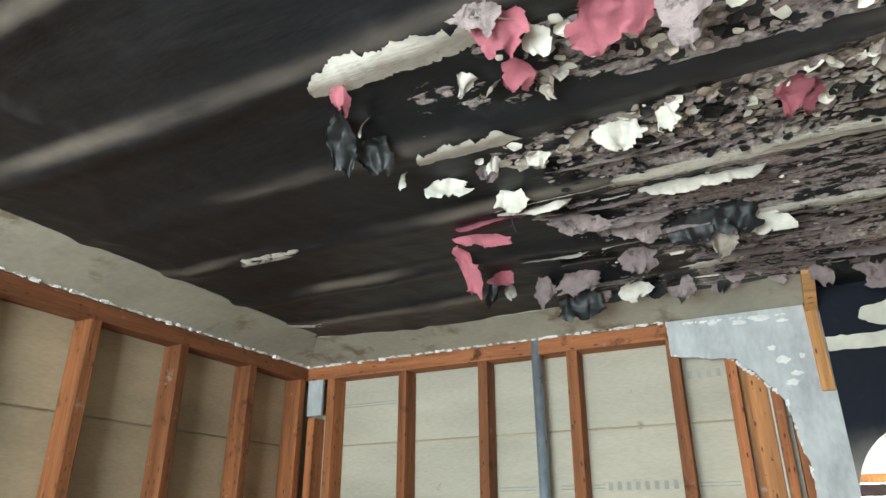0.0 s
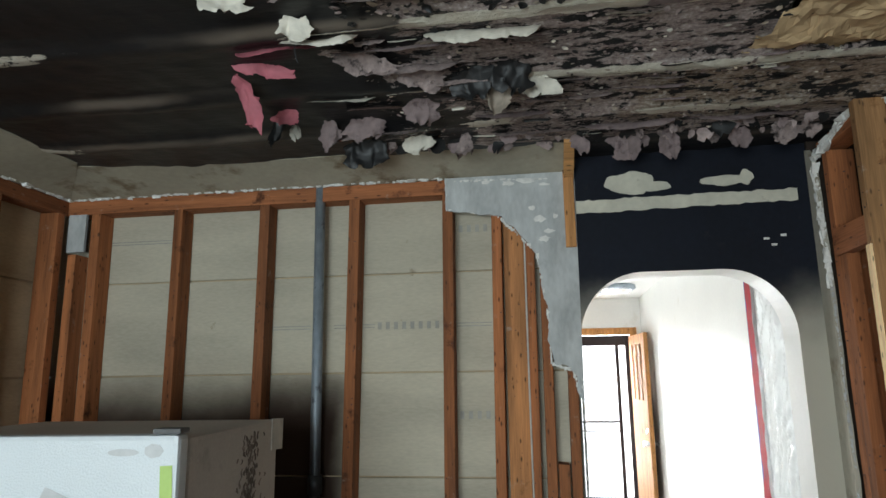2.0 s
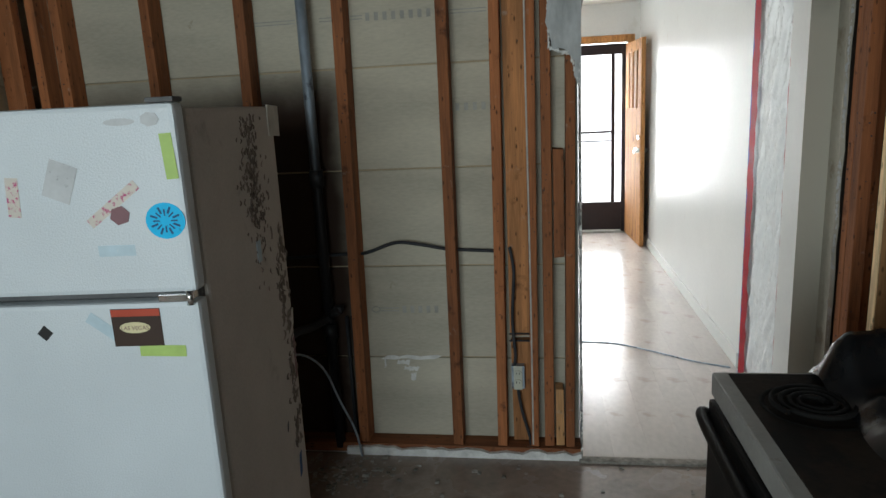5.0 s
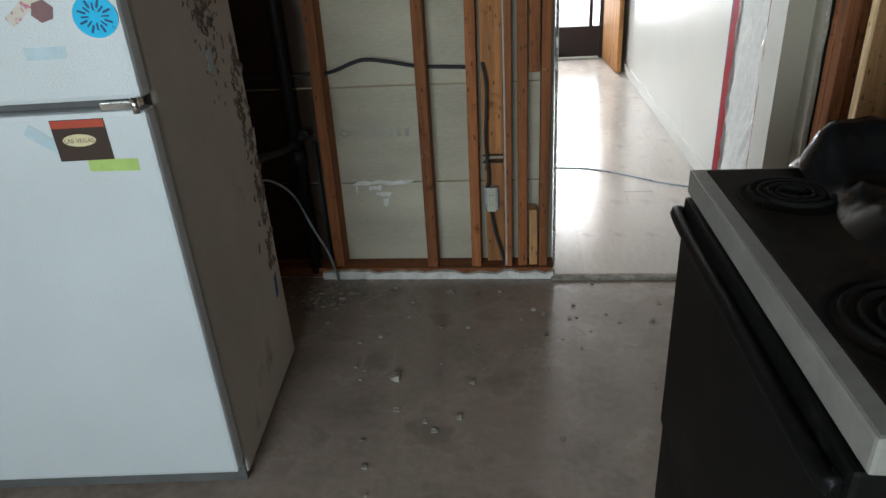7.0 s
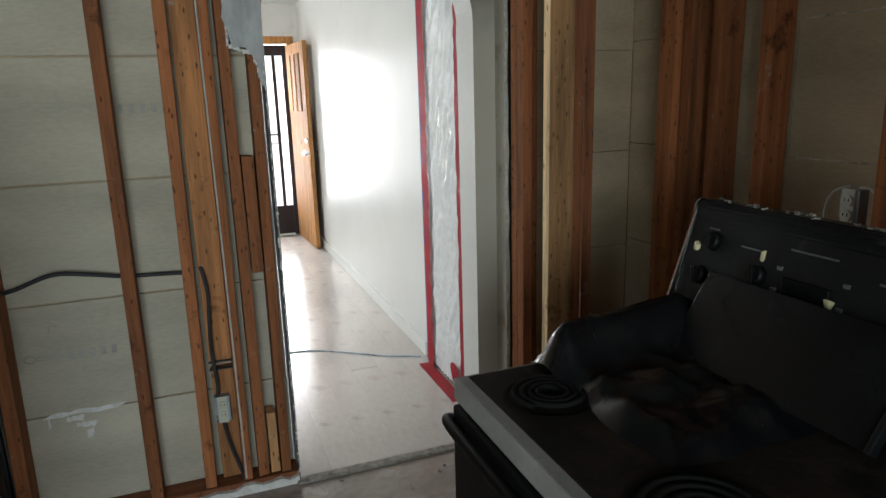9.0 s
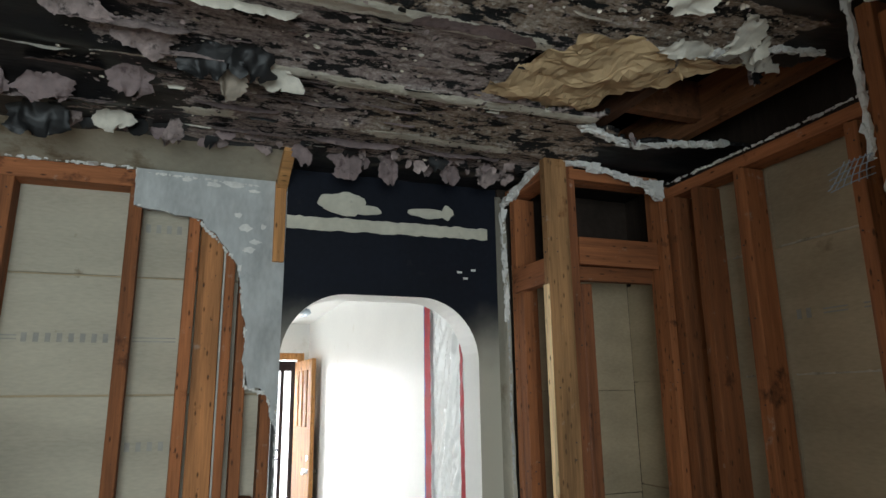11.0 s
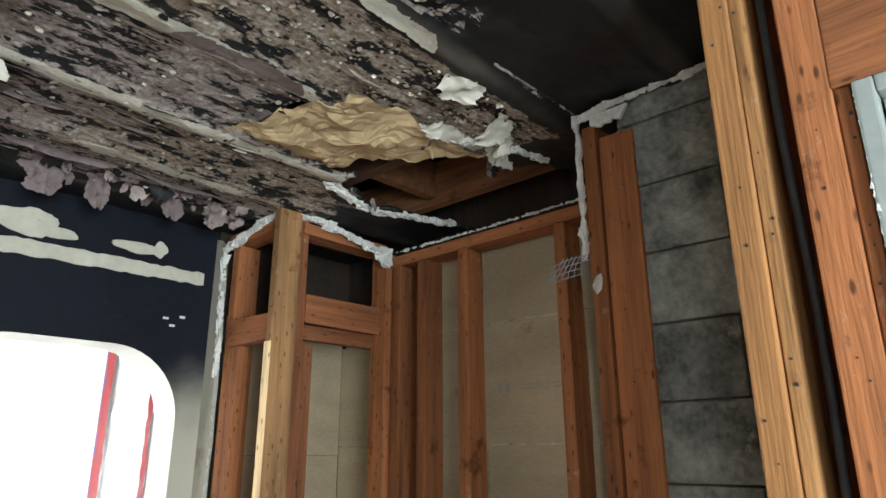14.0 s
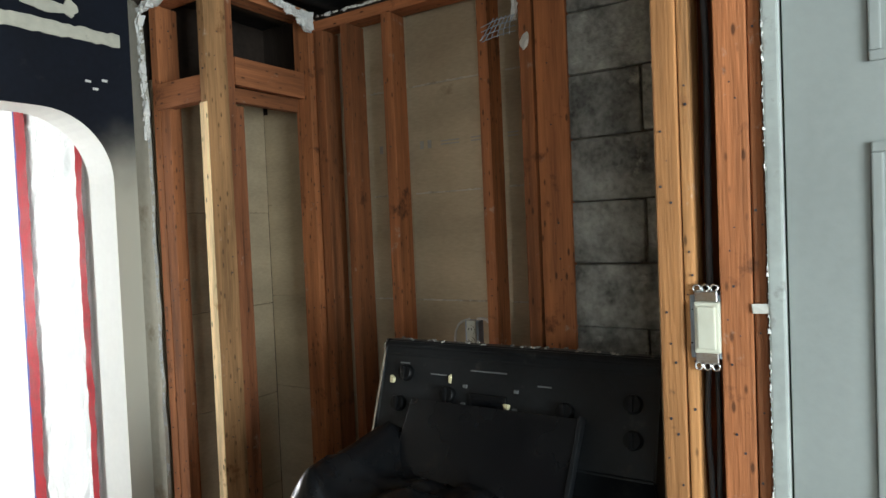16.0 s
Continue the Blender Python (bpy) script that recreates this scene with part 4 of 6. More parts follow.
def burnt_ceiling(m):
    """Soot over mauve and brown burnt layers, flaked off along ragged edges; cream tape on the seams."""
    nt = m.node_tree
    N, K = nt.nodes.new, nt.links.new
    bsdf = nt.nodes["Principled BSDF"]
    socket = bsdf.inputs["Base Color"]
    before = socket.links[0].from_socket
    tc = N("ShaderNodeTexCoord")

    def noise_at(scale, stretch, detail=8, rough=0.65):
        mp, no = N("ShaderNodeMapping"), N("ShaderNodeTexNoise")
        mp.inputs["Scale"].default_value = stretch
        no.inputs["Scale"].default_value, no.inputs["Detail"].default_value, no.inputs["Roughness"].default_value = scale, detail, rough
        K(tc.outputs["Object"], mp.inputs["Vector"])
        K(mp.outputs[0], no.inputs["Vector"])
        return no.outputs["Fac"]

    def math_at(op, a, b, c=None):
        nd = N("ShaderNodeMath")
        nd.operation = op
        for k, v in enumerate((a, b, c)):
            if v is None:
                continue
            if isinstance(v, (int, float)):
                nd.inputs[k].default_value = v
            else:
                K(v, nd.inputs[k])
        return nd.outputs[0]

    def step(v, lo, hi):
        nd = N("ShaderNodeMapRange")
        nd.interpolation_type = "SMOOTHSTEP"
        nd.inputs["From Min"].default_value, nd.inputs["From Max"].default_value = lo, hi
        K(v, nd.inputs["Value"])
        return nd.outputs[0]

    def mix(f, a, b):
        nd = N("ShaderNodeMix")
        nd.data_type = "RGBA"
        K(f, nd.inputs["Factor"])
        for v, key in ((a, "A"), (b, "B")):
            if isinstance(v, tuple):
                nd.inputs[key].default_value = (*v, 1)
            else:
                K(v, nd.inputs[key])
        return nd.outputs["Result"]

    def ramp(f, stops):
        nd = N("ShaderNodeValToRGB")
        while len(nd.color_ramp.elements) < len(stops):
            nd.color_ramp.elements.new(0.5)
        for e, (p, c) in zip(nd.color_ramp.elements, stops):
            e.position, e.color = p, (*c, 1)
        K(f, nd.inputs["Fac"])
        return nd.outputs["Color"]

    def layer_value(name):
        nd = N("ShaderNodeAttribute")
        nd.attribute_name = name
        return nd.outputs["Fac"]

    edge = noise_at(17, (1, 1.5, 0))
    crumb = noise_at(55, (1, 1.3, 0), 6, 0.6)
    streak = noise_at(7, (1.0, 3.2, 0), 8, 0.68)
    blot = noise_at(4.5, (1.0, 2.0, 0), 5, 0.55)
    grain = noise_at(130, (1, 1, 0), 3, 0.6)
    cut = math_at("ADD", math_at("MULTIPLY_ADD", edge, 1.9, -0.95), math_at("MULTIPLY_ADD", streak, 1.7, -0.95))
    lost = step(math_at("ADD", layer_value("paint_loss"), cut), 0.02, 0.07)
    tone = math_at("ADD", math_at("MULTIPLY", crumb, 0.6), math_at("MULTIPLY_ADD", streak, 0.5, math_at("MULTIPLY", grain, 0.25)))
    mauve = ramp(tone, ((0.5, (0.012, 0.011, 0.012)), (0.555, (0.1, 0.08, 0.078)), (0.645, (0.25, 0.195, 0.18)), (0.74, (0.36, 0.3, 0.275)), (0.84, (0.56, 0.51, 0.47))))
    brown = ramp(tone, ((0.485, (0.014, 0.012, 0.011)), (0.55, (0.1, 0.07, 0.05)), (0.64, (0.25, 0.185, 0.135)), (0.74, (0.36, 0.3, 0.25)), (0.82, (0.56, 0.52, 0.46))))
    which = step(math_at("ADD", layer_value("brown_board"), math_at("MULTIPLY_ADD", edge, 1.4, -0.7)), -0.25, 0.25)
    paper = mix(which, mauve, brown)
    out = mix(lost, before, paper)
    gap = step(math_at("MULTIPLY_ADD", streak, 0.45, math_at("MULTIPLY_ADD", edge, 0.4, math_at("MULTIPLY", blot, 0.3))), 0.565, 0.54)
    out = mix(math_at("MULTIPLY", gap, lost), out, (0.01, 0.0095, 0.0095))
    cream = ramp(tone, ((0.45, (0.2, 0.16, 0.12)), (0.6, (0.5, 0.45, 0.37)), (0.8, (0.6, 0.56, 0.48))))
    taped = step(math_at("ADD", layer_value("seam_tape"), math_at("MULTIPLY_ADD", edge, 1.5, -0.75)), 0.0, 0.06)
    out = mix(taped, out, cream)
    K(out, socket)
    soot_rough = bsdf.inputs["Roughness"].links[0].from_socket
    rg = N("ShaderNodeMix")
    K(math_at("MAXIMUM", lost, taped), rg.inputs["Factor"])
    K(soot_rough, rg.inputs["A"])
    rg.inputs["B"].default_value = 0.88
    K(rg.outputs["Result"], bsdf.inputs["Roughness"])
    high = math_at("ADD", math_at("MULTIPLY_ADD", lost, -0.5, math_at("MULTIPLY", math_at("MULTIPLY", tone, lost), 1.6)), math_at("MULTIPLY", taped, 0.7))
    bp = N("ShaderNodeBump")
    bp.inputs["Strength"].default_value, bp.inputs["Distance"].default_value = 0.8, 0.006
    K(high, bp.inputs["Height"])
    K(bsdf.inputs["Normal"].links[0].from_socket, bp.inputs["Normal"])
    K(bp.outputs[0], bsdf.inputs["Normal"])


burnt_ceiling(SOOT_CEILING)
STEP = 0.0075
nx, ny = int((1.9 - XL) / STEP) + 1, int((2.672 - YS) / STEP) + 1
verts, faces = [], []
index = {}
layers = ([], [], [])
for j in range(ny - 1):
    for i in range(nx - 1):
        if in_hole(XL + (i + 0.5) * STEP, YS + (j + 0.5) * STEP):
            continue
        q = []
        for a, b in ((i, j), (i, j + 1), (i + 1, j + 1), (i + 1, j)):
            if (a, b) not in index:
                x, y = XL + a * STEP, YS + b * STEP
                index[a, b] = len(verts)
                marks = bare(x, y)
                for store, v in zip(layers, marks):
                    store.append(v)
                rough = 0.003 if marks[0] > 0 else 0.0008
                verts.append((x + 0.003 * nz(x, y, 43, 1), y + 0.003 * nz(x, y, 37, 2), ceiling_z(x, y) + rough * (nz(x, y * 2, 22, 20) + 0.5 * nz(x, y, 60, 21))))
            q.append(index[a, b])
        faces.append(q)
me = bpy.data.meshes.new("ceiling")
me.from_pydata(verts, [], faces)
me.materials.append(SOOT_CEILING)
for name, values in zip(("paint_loss", "brown_board", "seam_tape"), layers):
    me.attributes.new(name, "FLOAT", "POINT").data.foreach_set("value", values)
me.polygons.foreach_set("use_smooth", [True] * len(faces))
me.update()
ceiling = tagged(new("ceiling", me), "soot-black burnt ceiling with peeling paint and a hole", "ceiling", "", "structure")
thick = ceiling.modifiers.new("board", "SOLIDIFY")
thick.thickness, thick.offset = 0.014, -1.0

# cove strips that stayed clean along two walls
bm = bmesh.new()
n = 60
low, high = [], []
for k in range(n + 1):
    x = XL + (0.29 - XL) * k / n
    low.append((x, YB - 0.001, 2.398))
    high.append((x, 2.46 - 0.02 * nz(x, 0, 2) - 0.14 * max(0, (-1.2 - x)) + 0.006 * nz(x, 0, 12), 2.456))
rows = [[bm.verts.new(p) for p in low], [bm.verts.new(((a[0], (a[1] + b[1]) / 2, (a[2] + b[2]) / 2 + 0.004)) ) for a, b in zip(low, high)], [bm.verts.new(p) for p in high], [bm.verts.new((p[0], p[1], p[2] + 0.02)) for p in high]]
for ra, rb in zip(rows, rows[1:]):
    for k in range(n):
        bm.faces.new((ra[k], ra[k + 1], rb[k + 1], rb[k]))
solid("cove_north", bm, COVE, "clean beige strip where a soffit hung", "trim", "structure")
bm = bmesh.new()
low, high = [], []
for k in range(n + 1):
    y = YS + (2.68 - YS) * k / n
    low.append((XL + 0.001, y, 2.398))
    high.append((XL + 0.27 + 0.012 * nz(0, y, 2), min(y, 2.35), 2.458))
rows = [[bm.verts.new(p) for p in low], [bm.verts.new(((a[0] + b[0]) / 2, (a[1] + b[1]) / 2, (a[2] + b[2]) / 2 + 0.004)) for a, b in zip(low, high)], [bm.verts.new(p) for p in high], [bm.verts.new((p[0], p[1], p[2] + 0.02)) for p in high]]
for ra, rb in zip(rows, rows[1:]):
    for k in range(n):
        bm.faces.new((ra[k], ra[k + 1], rb[k + 1], rb[k]))
solid("cove_west", bm, COVE, "clean beige strip where a soffit hung", "trim", "structure")

# attic space over the hole
# added box whose near-black colour stands for the unlit void
bm = bmesh.new()
box(bm, XL - 0.2, 1.95, YS - 0.1, 2.85, 2.95, 3.0)
for d in ((XL - 0.2, XL - 0.15, YS, 2.85), (1.9, 1.95, YS, 2.85)):
    box(bm, d[0], d[1], d[2], d[3], ZC, 2.95)
box(bm, XL - 0.15, 1.9, 2.81, 2.85, ZC, 2.95)
box(bm, XL - 0.15, 1.9, YS - 0.1, YS - 0.06, ZC, 2.95)
attic = solid("attic_boards", bm, DARK_CAV, "near-black boards standing for the dark void above the torn ceiling", "roof", "structure")
for x in (0.62, 1.22, 1.58):
    boxpart("joist", attic, W_DARKJ if x > 1.3 else W_CHAR, (x, x + 0.04, 1.0, 2.66, 2.495, 2.66), 0.002)
boxpart("joist", attic, W_DARKJ, (1.26, 1.58, 1.9, 1.94, 2.52, 2.66), 0.002)

# ---- kitchen things ----
# refrigerator, turned a little on its feet
FX, FY, FT = -0.605, 1.415, 5.0
fridge = thing("refrigerator", (FX, FY, 0), "white top-freezer refrigerator with sooty side and stickers", "refrigerator", turn=FT)
boxpart("body", fridge, ENAMEL_SIDE, (-0.745, -0.003, 0.066, 0.66, 0.03, 1.485), 0.012, "soot-stained grey cabinet", local=True)
boxpart("gasket", fridge, GASKET, (-0.74, -0.012, 0.05, 0.0665, 0.1, 1.48), 0.003, local=True)
freezer_door = boxpart("freezer_door", fridge, ENAMEL, (-0.75, 0.0, 0.0, 0.05, 1.092, 1.495), 0.011, "textured white freezer door", local=True)
fridge_door = boxpart("lower_door", fridge, ENAMEL, (-0.75, 0.0, 0.0, 0.05, 0.095, 1.072), 0.011, "textured white lower door", local=True)
boxpart("toe_grille", fridge, GASKET, (-0.74, -0.01, 0.06, 0.09, 0.01, 0.09), 0.003, local=True)
bm = bmesh.new()
box(bm, -0.085, -0.012, -0.008, 0.03, 1.0735, 1.0905, 0.002)
cyl(bm, (-0.014, -0.006, 1.066), (-0.014, -0.006, 1.098), 0.008)
part("hinge", bm, CHROME, fridge, "chrome middle hinge", local=True)
bm = bmesh.new()
box(bm, -0.06, 0.0, 0.004, 0.05, 1.496, 1.507, 0.003)
part("hinge", bm, GASKET, fridge, local=True)
boxpart("handle", freezer_door, ENAMEL, (-0.735, -0.705, -0.035, -0.001, 1.12, 1.4), 0.006, local=True)
boxpart("handle", fridge_door, ENAMEL, (-0.735, -0.705, -0.035, -0.001, 0.6, 1.04), 0.006, local=True)


def flat_mat(name, col, col2=None, scale=60.0, amt=0.55):
    return mat(name, col, 0.5, var=0.12, scale=12, fine=60, bump=0.03, spots=col2, spot_amt=amt, spot_scale=scale)


S_BLUE = flat_mat("bright_blue_print", (0.0, 0.42, 0.72), (0.02, 0.12, 0.2), 90, 0.6)
S_NAVY = flat_mat("dark_blue_print", (0.01, 0.06, 0.16))
S_GREEN = flat_mat("green_paper", (0.36, 0.5, 0.14))
S_GREY = flat_mat("grey_card", (0.46, 0.465, 0.47), (0.25, 0.25, 0.26), 70, 0.6)
S_BLUEGREY = flat_mat("pale_blue_paper", (0.42, 0.52, 0.57), (0.6, 0.62, 0.62), 50, 0.6)
S_FLORAL = flat_mat("floral_print", (0.55, 0.5, 0.44), (0.42, 0.05, 0.16), 70, 0.52)
S_MAROON = flat_mat("dusky_maroon_paper", (0.2, 0.1, 0.11))
S_BLACK = flat_mat("black_magnet", (0.02, 0.02, 0.02))
S_PHOTO = flat_mat("dark_postcard_print", (0.04, 0.022, 0.015), (0.25, 0.14, 0.05), 40, 0.66)
S_RED = flat_mat("red_postcard_band", (0.4, 0.06, 0.03))
S_SIGN = flat_mat("cream_sign_print", (0.62, 0.55, 0.33))


def sticker(door, px, pz, w, h, rot, m, label, name="sticker", n=0, thick=0.0012):
    """px, pz: place on the door, metres from its hinge edge and the floor."""
    px, pz = px * 0.93 - 0.001, pz + 0.008
    b2 = bmesh.new()
    c, s = math.cos(radians(rot)), math.sin(radians(rot))
    ol = [(-w / 2, -h / 2), (w / 2, -h / 2), (w / 2, h / 2), (-w / 2, h / 2)] if not n else [(w / 2 * math.cos(2 * math.pi * k / n), h / 2 * math.sin(2 * math.pi * k / n)) for k in range(n)]
    prism(b2, [(px + x * c - z * s, pz + x * s + z * c) for x, z in ol], "y", -thick, 0.0005)
    return part(name, b2, m, door, label, local=True)


blue = sticker(freezer_door, -0.05, 1.243, 0.086, 0.078, 0, S_BLUE, "round bright blue sticker", n=28)
for k in range(16):
    a = 2 * math.pi * k / 16
    bx, bz, r0, r1 = -0.05 * 0.93 - 0.001, 1.251, 0.012 + 0.006 * (k % 2), 0.027 + 0.007 * (k % 2)
    b2 = bmesh.new()
    prism(b2, [(bx + r * math.cos(a + o), bz + 0.92 * r * math.sin(a + o)) for r, o in ((r0, -0.12), (r1, -0.07), (r1, 0.07), (r0, 0.12))], "y", -0.0018, -0.0013)
    part("printed_ray", b2, S_NAVY, freezer_door, local=True)
sticker(freezer_door, -0.022, 1.378, 0.026, 0.095, 3, S_GREEN, "green paper strip")
sticker(freezer_door, -0.125, 1.452, 0.068, 0.015, 0, S_GREY, "oval silver badge", "badge", n=16)
sticker(freezer_door, -0.055, 1.455, 0.042, 0.03, 0, S_GREY, "small grey ornament magnet", "magnet", n=7)
sticker(freezer_door, -0.285, 1.335, 0.062, 0.082, -22, S_GREY, "grey business card magnet", "magnet")
sticker(freezer_door, -0.445, 1.36, 0.022, 0.065, 10, S_BLUEGREY, "pale blue strip")
sticker(freezer_door, -0.402, 1.305, 0.028, 0.085, -4, S_FLORAL, "pink floral magnet", "magnet")
sticker(freezer_door, -0.168, 1.282, 0.14, 0.022, 36, S_FLORAL, "floral strip magnet", "magnet")
sticker(freezer_door, -0.155, 1.258, 0.046, 0.042, 15, S_MAROON, "dusky maroon magnet", "magnet", n=6, thick=0.0022)
sticker(freezer_door, -0.175, 1.182, 0.082, 0.024, 0, S_BLUEGREY, "pale blue paper strip")
sticker(fridge_door, -0.385, 1.0, 0.026, 0.026, 45, S_BLACK, "small black diamond magnet", "magnet")
sticker(fridge_door, -0.24, 1.012, 0.075, 0.026, -38, S_BLUEGREY, "pale blue paper strip")
photo = sticker(fridge_door, -0.155, 1.008, 0.112, 0.086, 0, S_PHOTO, "dark postcard with a red band and a sign", "postcard", thick=0.002)
sticker(fridge_door, -0.155, 1.042, 0.11, 0.016, 0, S_RED, "red band", "card_band", thick=0.0026)
sticker(fridge_door, -0.16, 1.008, 0.07, 0.026, 0, S_SIGN, "cream sign shape", "card_sign", n=14, thick=0.0026)
sticker(fridge_door, -0.1, 0.952, 0.105, 0.026, -2, S_GREEN, "green calendar strip")
txt = bpy.data.curves.new("lettering", "FONT")
txt.body, txt.size, txt.align_x, txt.extrude = "LAS VEGAS", 0.013, "CENTER", 0.0002
lettering = new("lettering", txt)
lettering.data.materials.append(S_MAROON)
lettering.parent = fridge_door
lettering.matrix_basis = pose(-0.15, -0.003, 1.011, 90, 0, 0)
# flaked paint on the cabinet side
bm = bmesh.new()
rr = random.Random(8)
for k in range(420):
    big = 1.0
    if k < 300:
        y, z = 0.43 + rr.gauss(0, 0.045), 1.27 + rr.gauss(0, 0.1)
        if k < 40:
            z = 1.44 + rr.gauss(0, 0.02)
    else:
        y, z, big = 0.615 + rr.gauss(0, 0.02) - 0.02 * (k % 3), rr.uniform(0.42, 1.15), 2.0
    if not (0.1 < y < 0.652 and 0.1 < z < 1.46):
        continue
    w, h = rr.uniform(0.002, 0.0042) * big, rr.uniform(0.008, 0.02) * big
    bow, tilt = rr.uniform(-0.7, 0.7) * h, rr.uniform(-0.7, 0.7)
    spine = [((t - 0.5) * h, bow * (4 * t * (1 - t))) for t in (0, 0.33, 0.66, 1)]
    left, right = [], []
    for t, (a, c) in zip((0, 0.33, 0.66, 1), spine):
        ww = w * (0.45 + 1.1 * t * (1 - t) * 2) * rr.uniform(0.6, 1.3)
        left.append((y + c + tilt * a - ww, z + a))
        right.append((y + c + tilt * a + ww, z + a))
    prism(bm, left + right[::-1], "x", -0.004, -0.0012)
part("flaked_paint", bm, FLAKED, fridge, "dark flaked paint marks", "stuff", local=True)
sticker2 = bmesh.new()
box(sticker2, -0.0035, -0.0008, 0.40, 0.43, 1.06, 1.12)
part("sticker", sticker2, S_BLUEGREY, fridge, "small worn blue label", local=True)
for y0, y1, z0, z1, m, label in ((0.628, 0.645, 0.62, 0.76, S_MAROON, "faded red scrape"), (0.63, 0.66, 0.79, 0.85, CABLE_W, "white paper scrap"), (0.57, 0.6, 0.3, 0.38, S_NAVY, "dark blue oval mark"), (0.49, 0.505, 0.5, 0.53, GASKET, "small grey scuff")):
    bm = bmesh.new()
    prism(bm, ragged((y0, z0), (y1, z0 + 0.01), 4, 0.003, 90) + ragged((y1, z1), (y0, z1 - 0.01), 4, 0.003, 91), "x", -0.0038, -0.001)
    part("mark", bm, m, fridge, label, local=True)
bm = bmesh.new()
prism(bm, [(0.60, 1.49), (0.60, 1.40), (0.70, 1.395), (0.705, 1.485)], "x", -0.002, 0.0005)
part("paper_tag", bm, CABLE_W, fridge, "white paper tag at the back corner", local=True)

# pipes behind the refrigerator
drain = thing("vent_pipe", (-0.765, 2.72, 0), "galvanised steel vent pipe standing between the studs", "pipe")
bm = bmesh.new()
cyl(bm, (-0.758, 2.684, 0.02), (-0.764, 2.684, 2.42), 0.021, 20)
part("pipe", bm, GALV_DARK_FOOT, drain)
for z in (0.55, 1.2):
    bm = bmesh.new()
    cyl(bm, (-0.76, 2.684, z - 0.035), (-0.76, 2.684, z + 0.035), 0.028, 20)
    part("coupling", bm, GALV_DARK_FOOT, drain)
bm = bmesh.new()
cyl(bm, (-0.755, 2.684, 0.62), (-0.70, 2.64, 0.66), 0.018, 14)
part("branch", bm, GALV_DARK_FOOT, drain)
supply = thing("water_pipe", (-0.69, 2.73, 0), "thin dusty water supply pipes rising from the floor", "pipe")
for x in (-0.70, -0.675):
    bm = bmesh.new()
    cyl(bm, (x, 2.735, 0.0), (x, 2.735, 0.6), 0.008, 10)
    part("pipe", bm, CABLE_B, supply)
bm = bmesh.new()
box(bm, -0.725, -0.69, 2.64, 2.68, 0.64, 0.67, 0.004)
part("valve", bm, CABLE_B, supply)


def cable(name, pts, r, m, label, category="cable"):
    b2 = bmesh.new()
    tube(b2, pts, r)
    return solid(name, b2, m, label, category)


cable("cable", [(-0.98, 2.73, 0.86), (-0.66, 2.735, 0.875), (-0.58, 2.71, 0.885), (-0.46, 2.705, 0.925), (-0.36, 2.71, 0.915), (-0.26, 2.735, 0.89), (-0.2, 2.735, 0.885), (-0.1, 2.735, 0.88), (-0.03, 2.735, 0.875)], 0.007, CABLE_B, "dark cloth cable sagging between the studs")
cable("cable", [(0.005, 2.7, 0.9), (0.02, 2.69, 0.8), (0.01, 2.69, 0.6), (0.018, 2.69, 0.45), (0.012, 2.69, 0.4)], 0.0065, CABLE_B, "dark cable down to the outlet")
cable("cable", [(0.025, 2.69, 0.3), (0.04, 2.69, 0.2), (0.07, 2.692, 0.08), (0.075, 2.7, 0.02)], 0.0065, CABLE_B, "dark cable below the outlet")
cable("water_line", [(-0.84, 2.3, 0.56), (-0.8, 2.42, 0.55), (-0.74, 2.5, 0.46), (-0.7, 2.55, 0.3), (-0.66, 2.6, 0.14), (-0.645, 2.62, 0.01)], 0.0045, GALV, "thin blue-grey water line behind the refrigerator", "pipe")
cable("black_hose", [(-0.75, 2.69, 0.62), (-0.8, 2.6, 0.6), (-0.83, 2.45, 0.62), (-0.84, 2.3, 0.58), (-0.82, 2.25, 0.45), (-0.84, 2.3, 0.2), (-0.84, 2.35, 0.0)], 0.017, CABLE_B, "thick black hose behind the refrigerator", "hose")
cable("white_rod", [(0.084, 2.668, 0.06), (0.086, 2.668, 0.8), (0.084, 2.668, 1.6), (0.086, 2.668, 2.3)], 0.0035, CABLE_W, "thin white strip between two studs", "strip")
for z in (0.53, 0.5):
    cable("staple", [(-0.005, 2.715, z), (0.03, 2.712, z + 0.002), (0.085, 2.715, z)], 0.004, CABLE_B, "dark wire crossing the board", "cable")


def outlet(x, y, z, turn, label):
    o = thing("outlet", (x, y, z), label, "outlet", "outlets", turn)
    boxpart("box", o, GALV, (-0.027, 0.027, 0.004, 0.04, -0.05, 0.05), 0.003, "steel wiring box", local=True)
    boxpart("yoke", o, PLASTIC_I, (-0.018, 0.018, -0.002, 0.006, -0.052, 0.052), 0.003, local=True)
    for dz in (-0.02, 0.02):
        b2 = bmesh.new()
        cyl(b2, (0, 0.0, dz), (0, -0.008, dz), 0.0155, 18)
        r = part("receptacle", b2, PLASTIC_I, o, local=True)
        for dx in (-0.006, 0.006):
            boxpart("slot", r, S_BLACK, (dx - 0.0012, dx + 0.0012, -0.0092, -0.0078, dz - 0.001, dz + 0.007), 0, local=True)
    return o


outlet(0.027, 2.683, 0.35, 0, "open duplex outlet in a wall box between studs")
outlet(1.64, 1.515, 1.145, -90, "ivory duplex outlet held by its cable behind the stove")
cable("cable", [(1.66, 1.5, 1.2), (1.65, 1.46, 1.2), (1.645, 1.42, 1.16), (1.65, 1.4, 1.08), (1.66, 1.39, 0.9)], 0.005, CABLE_W, "white cable at the outlet behind the stove")
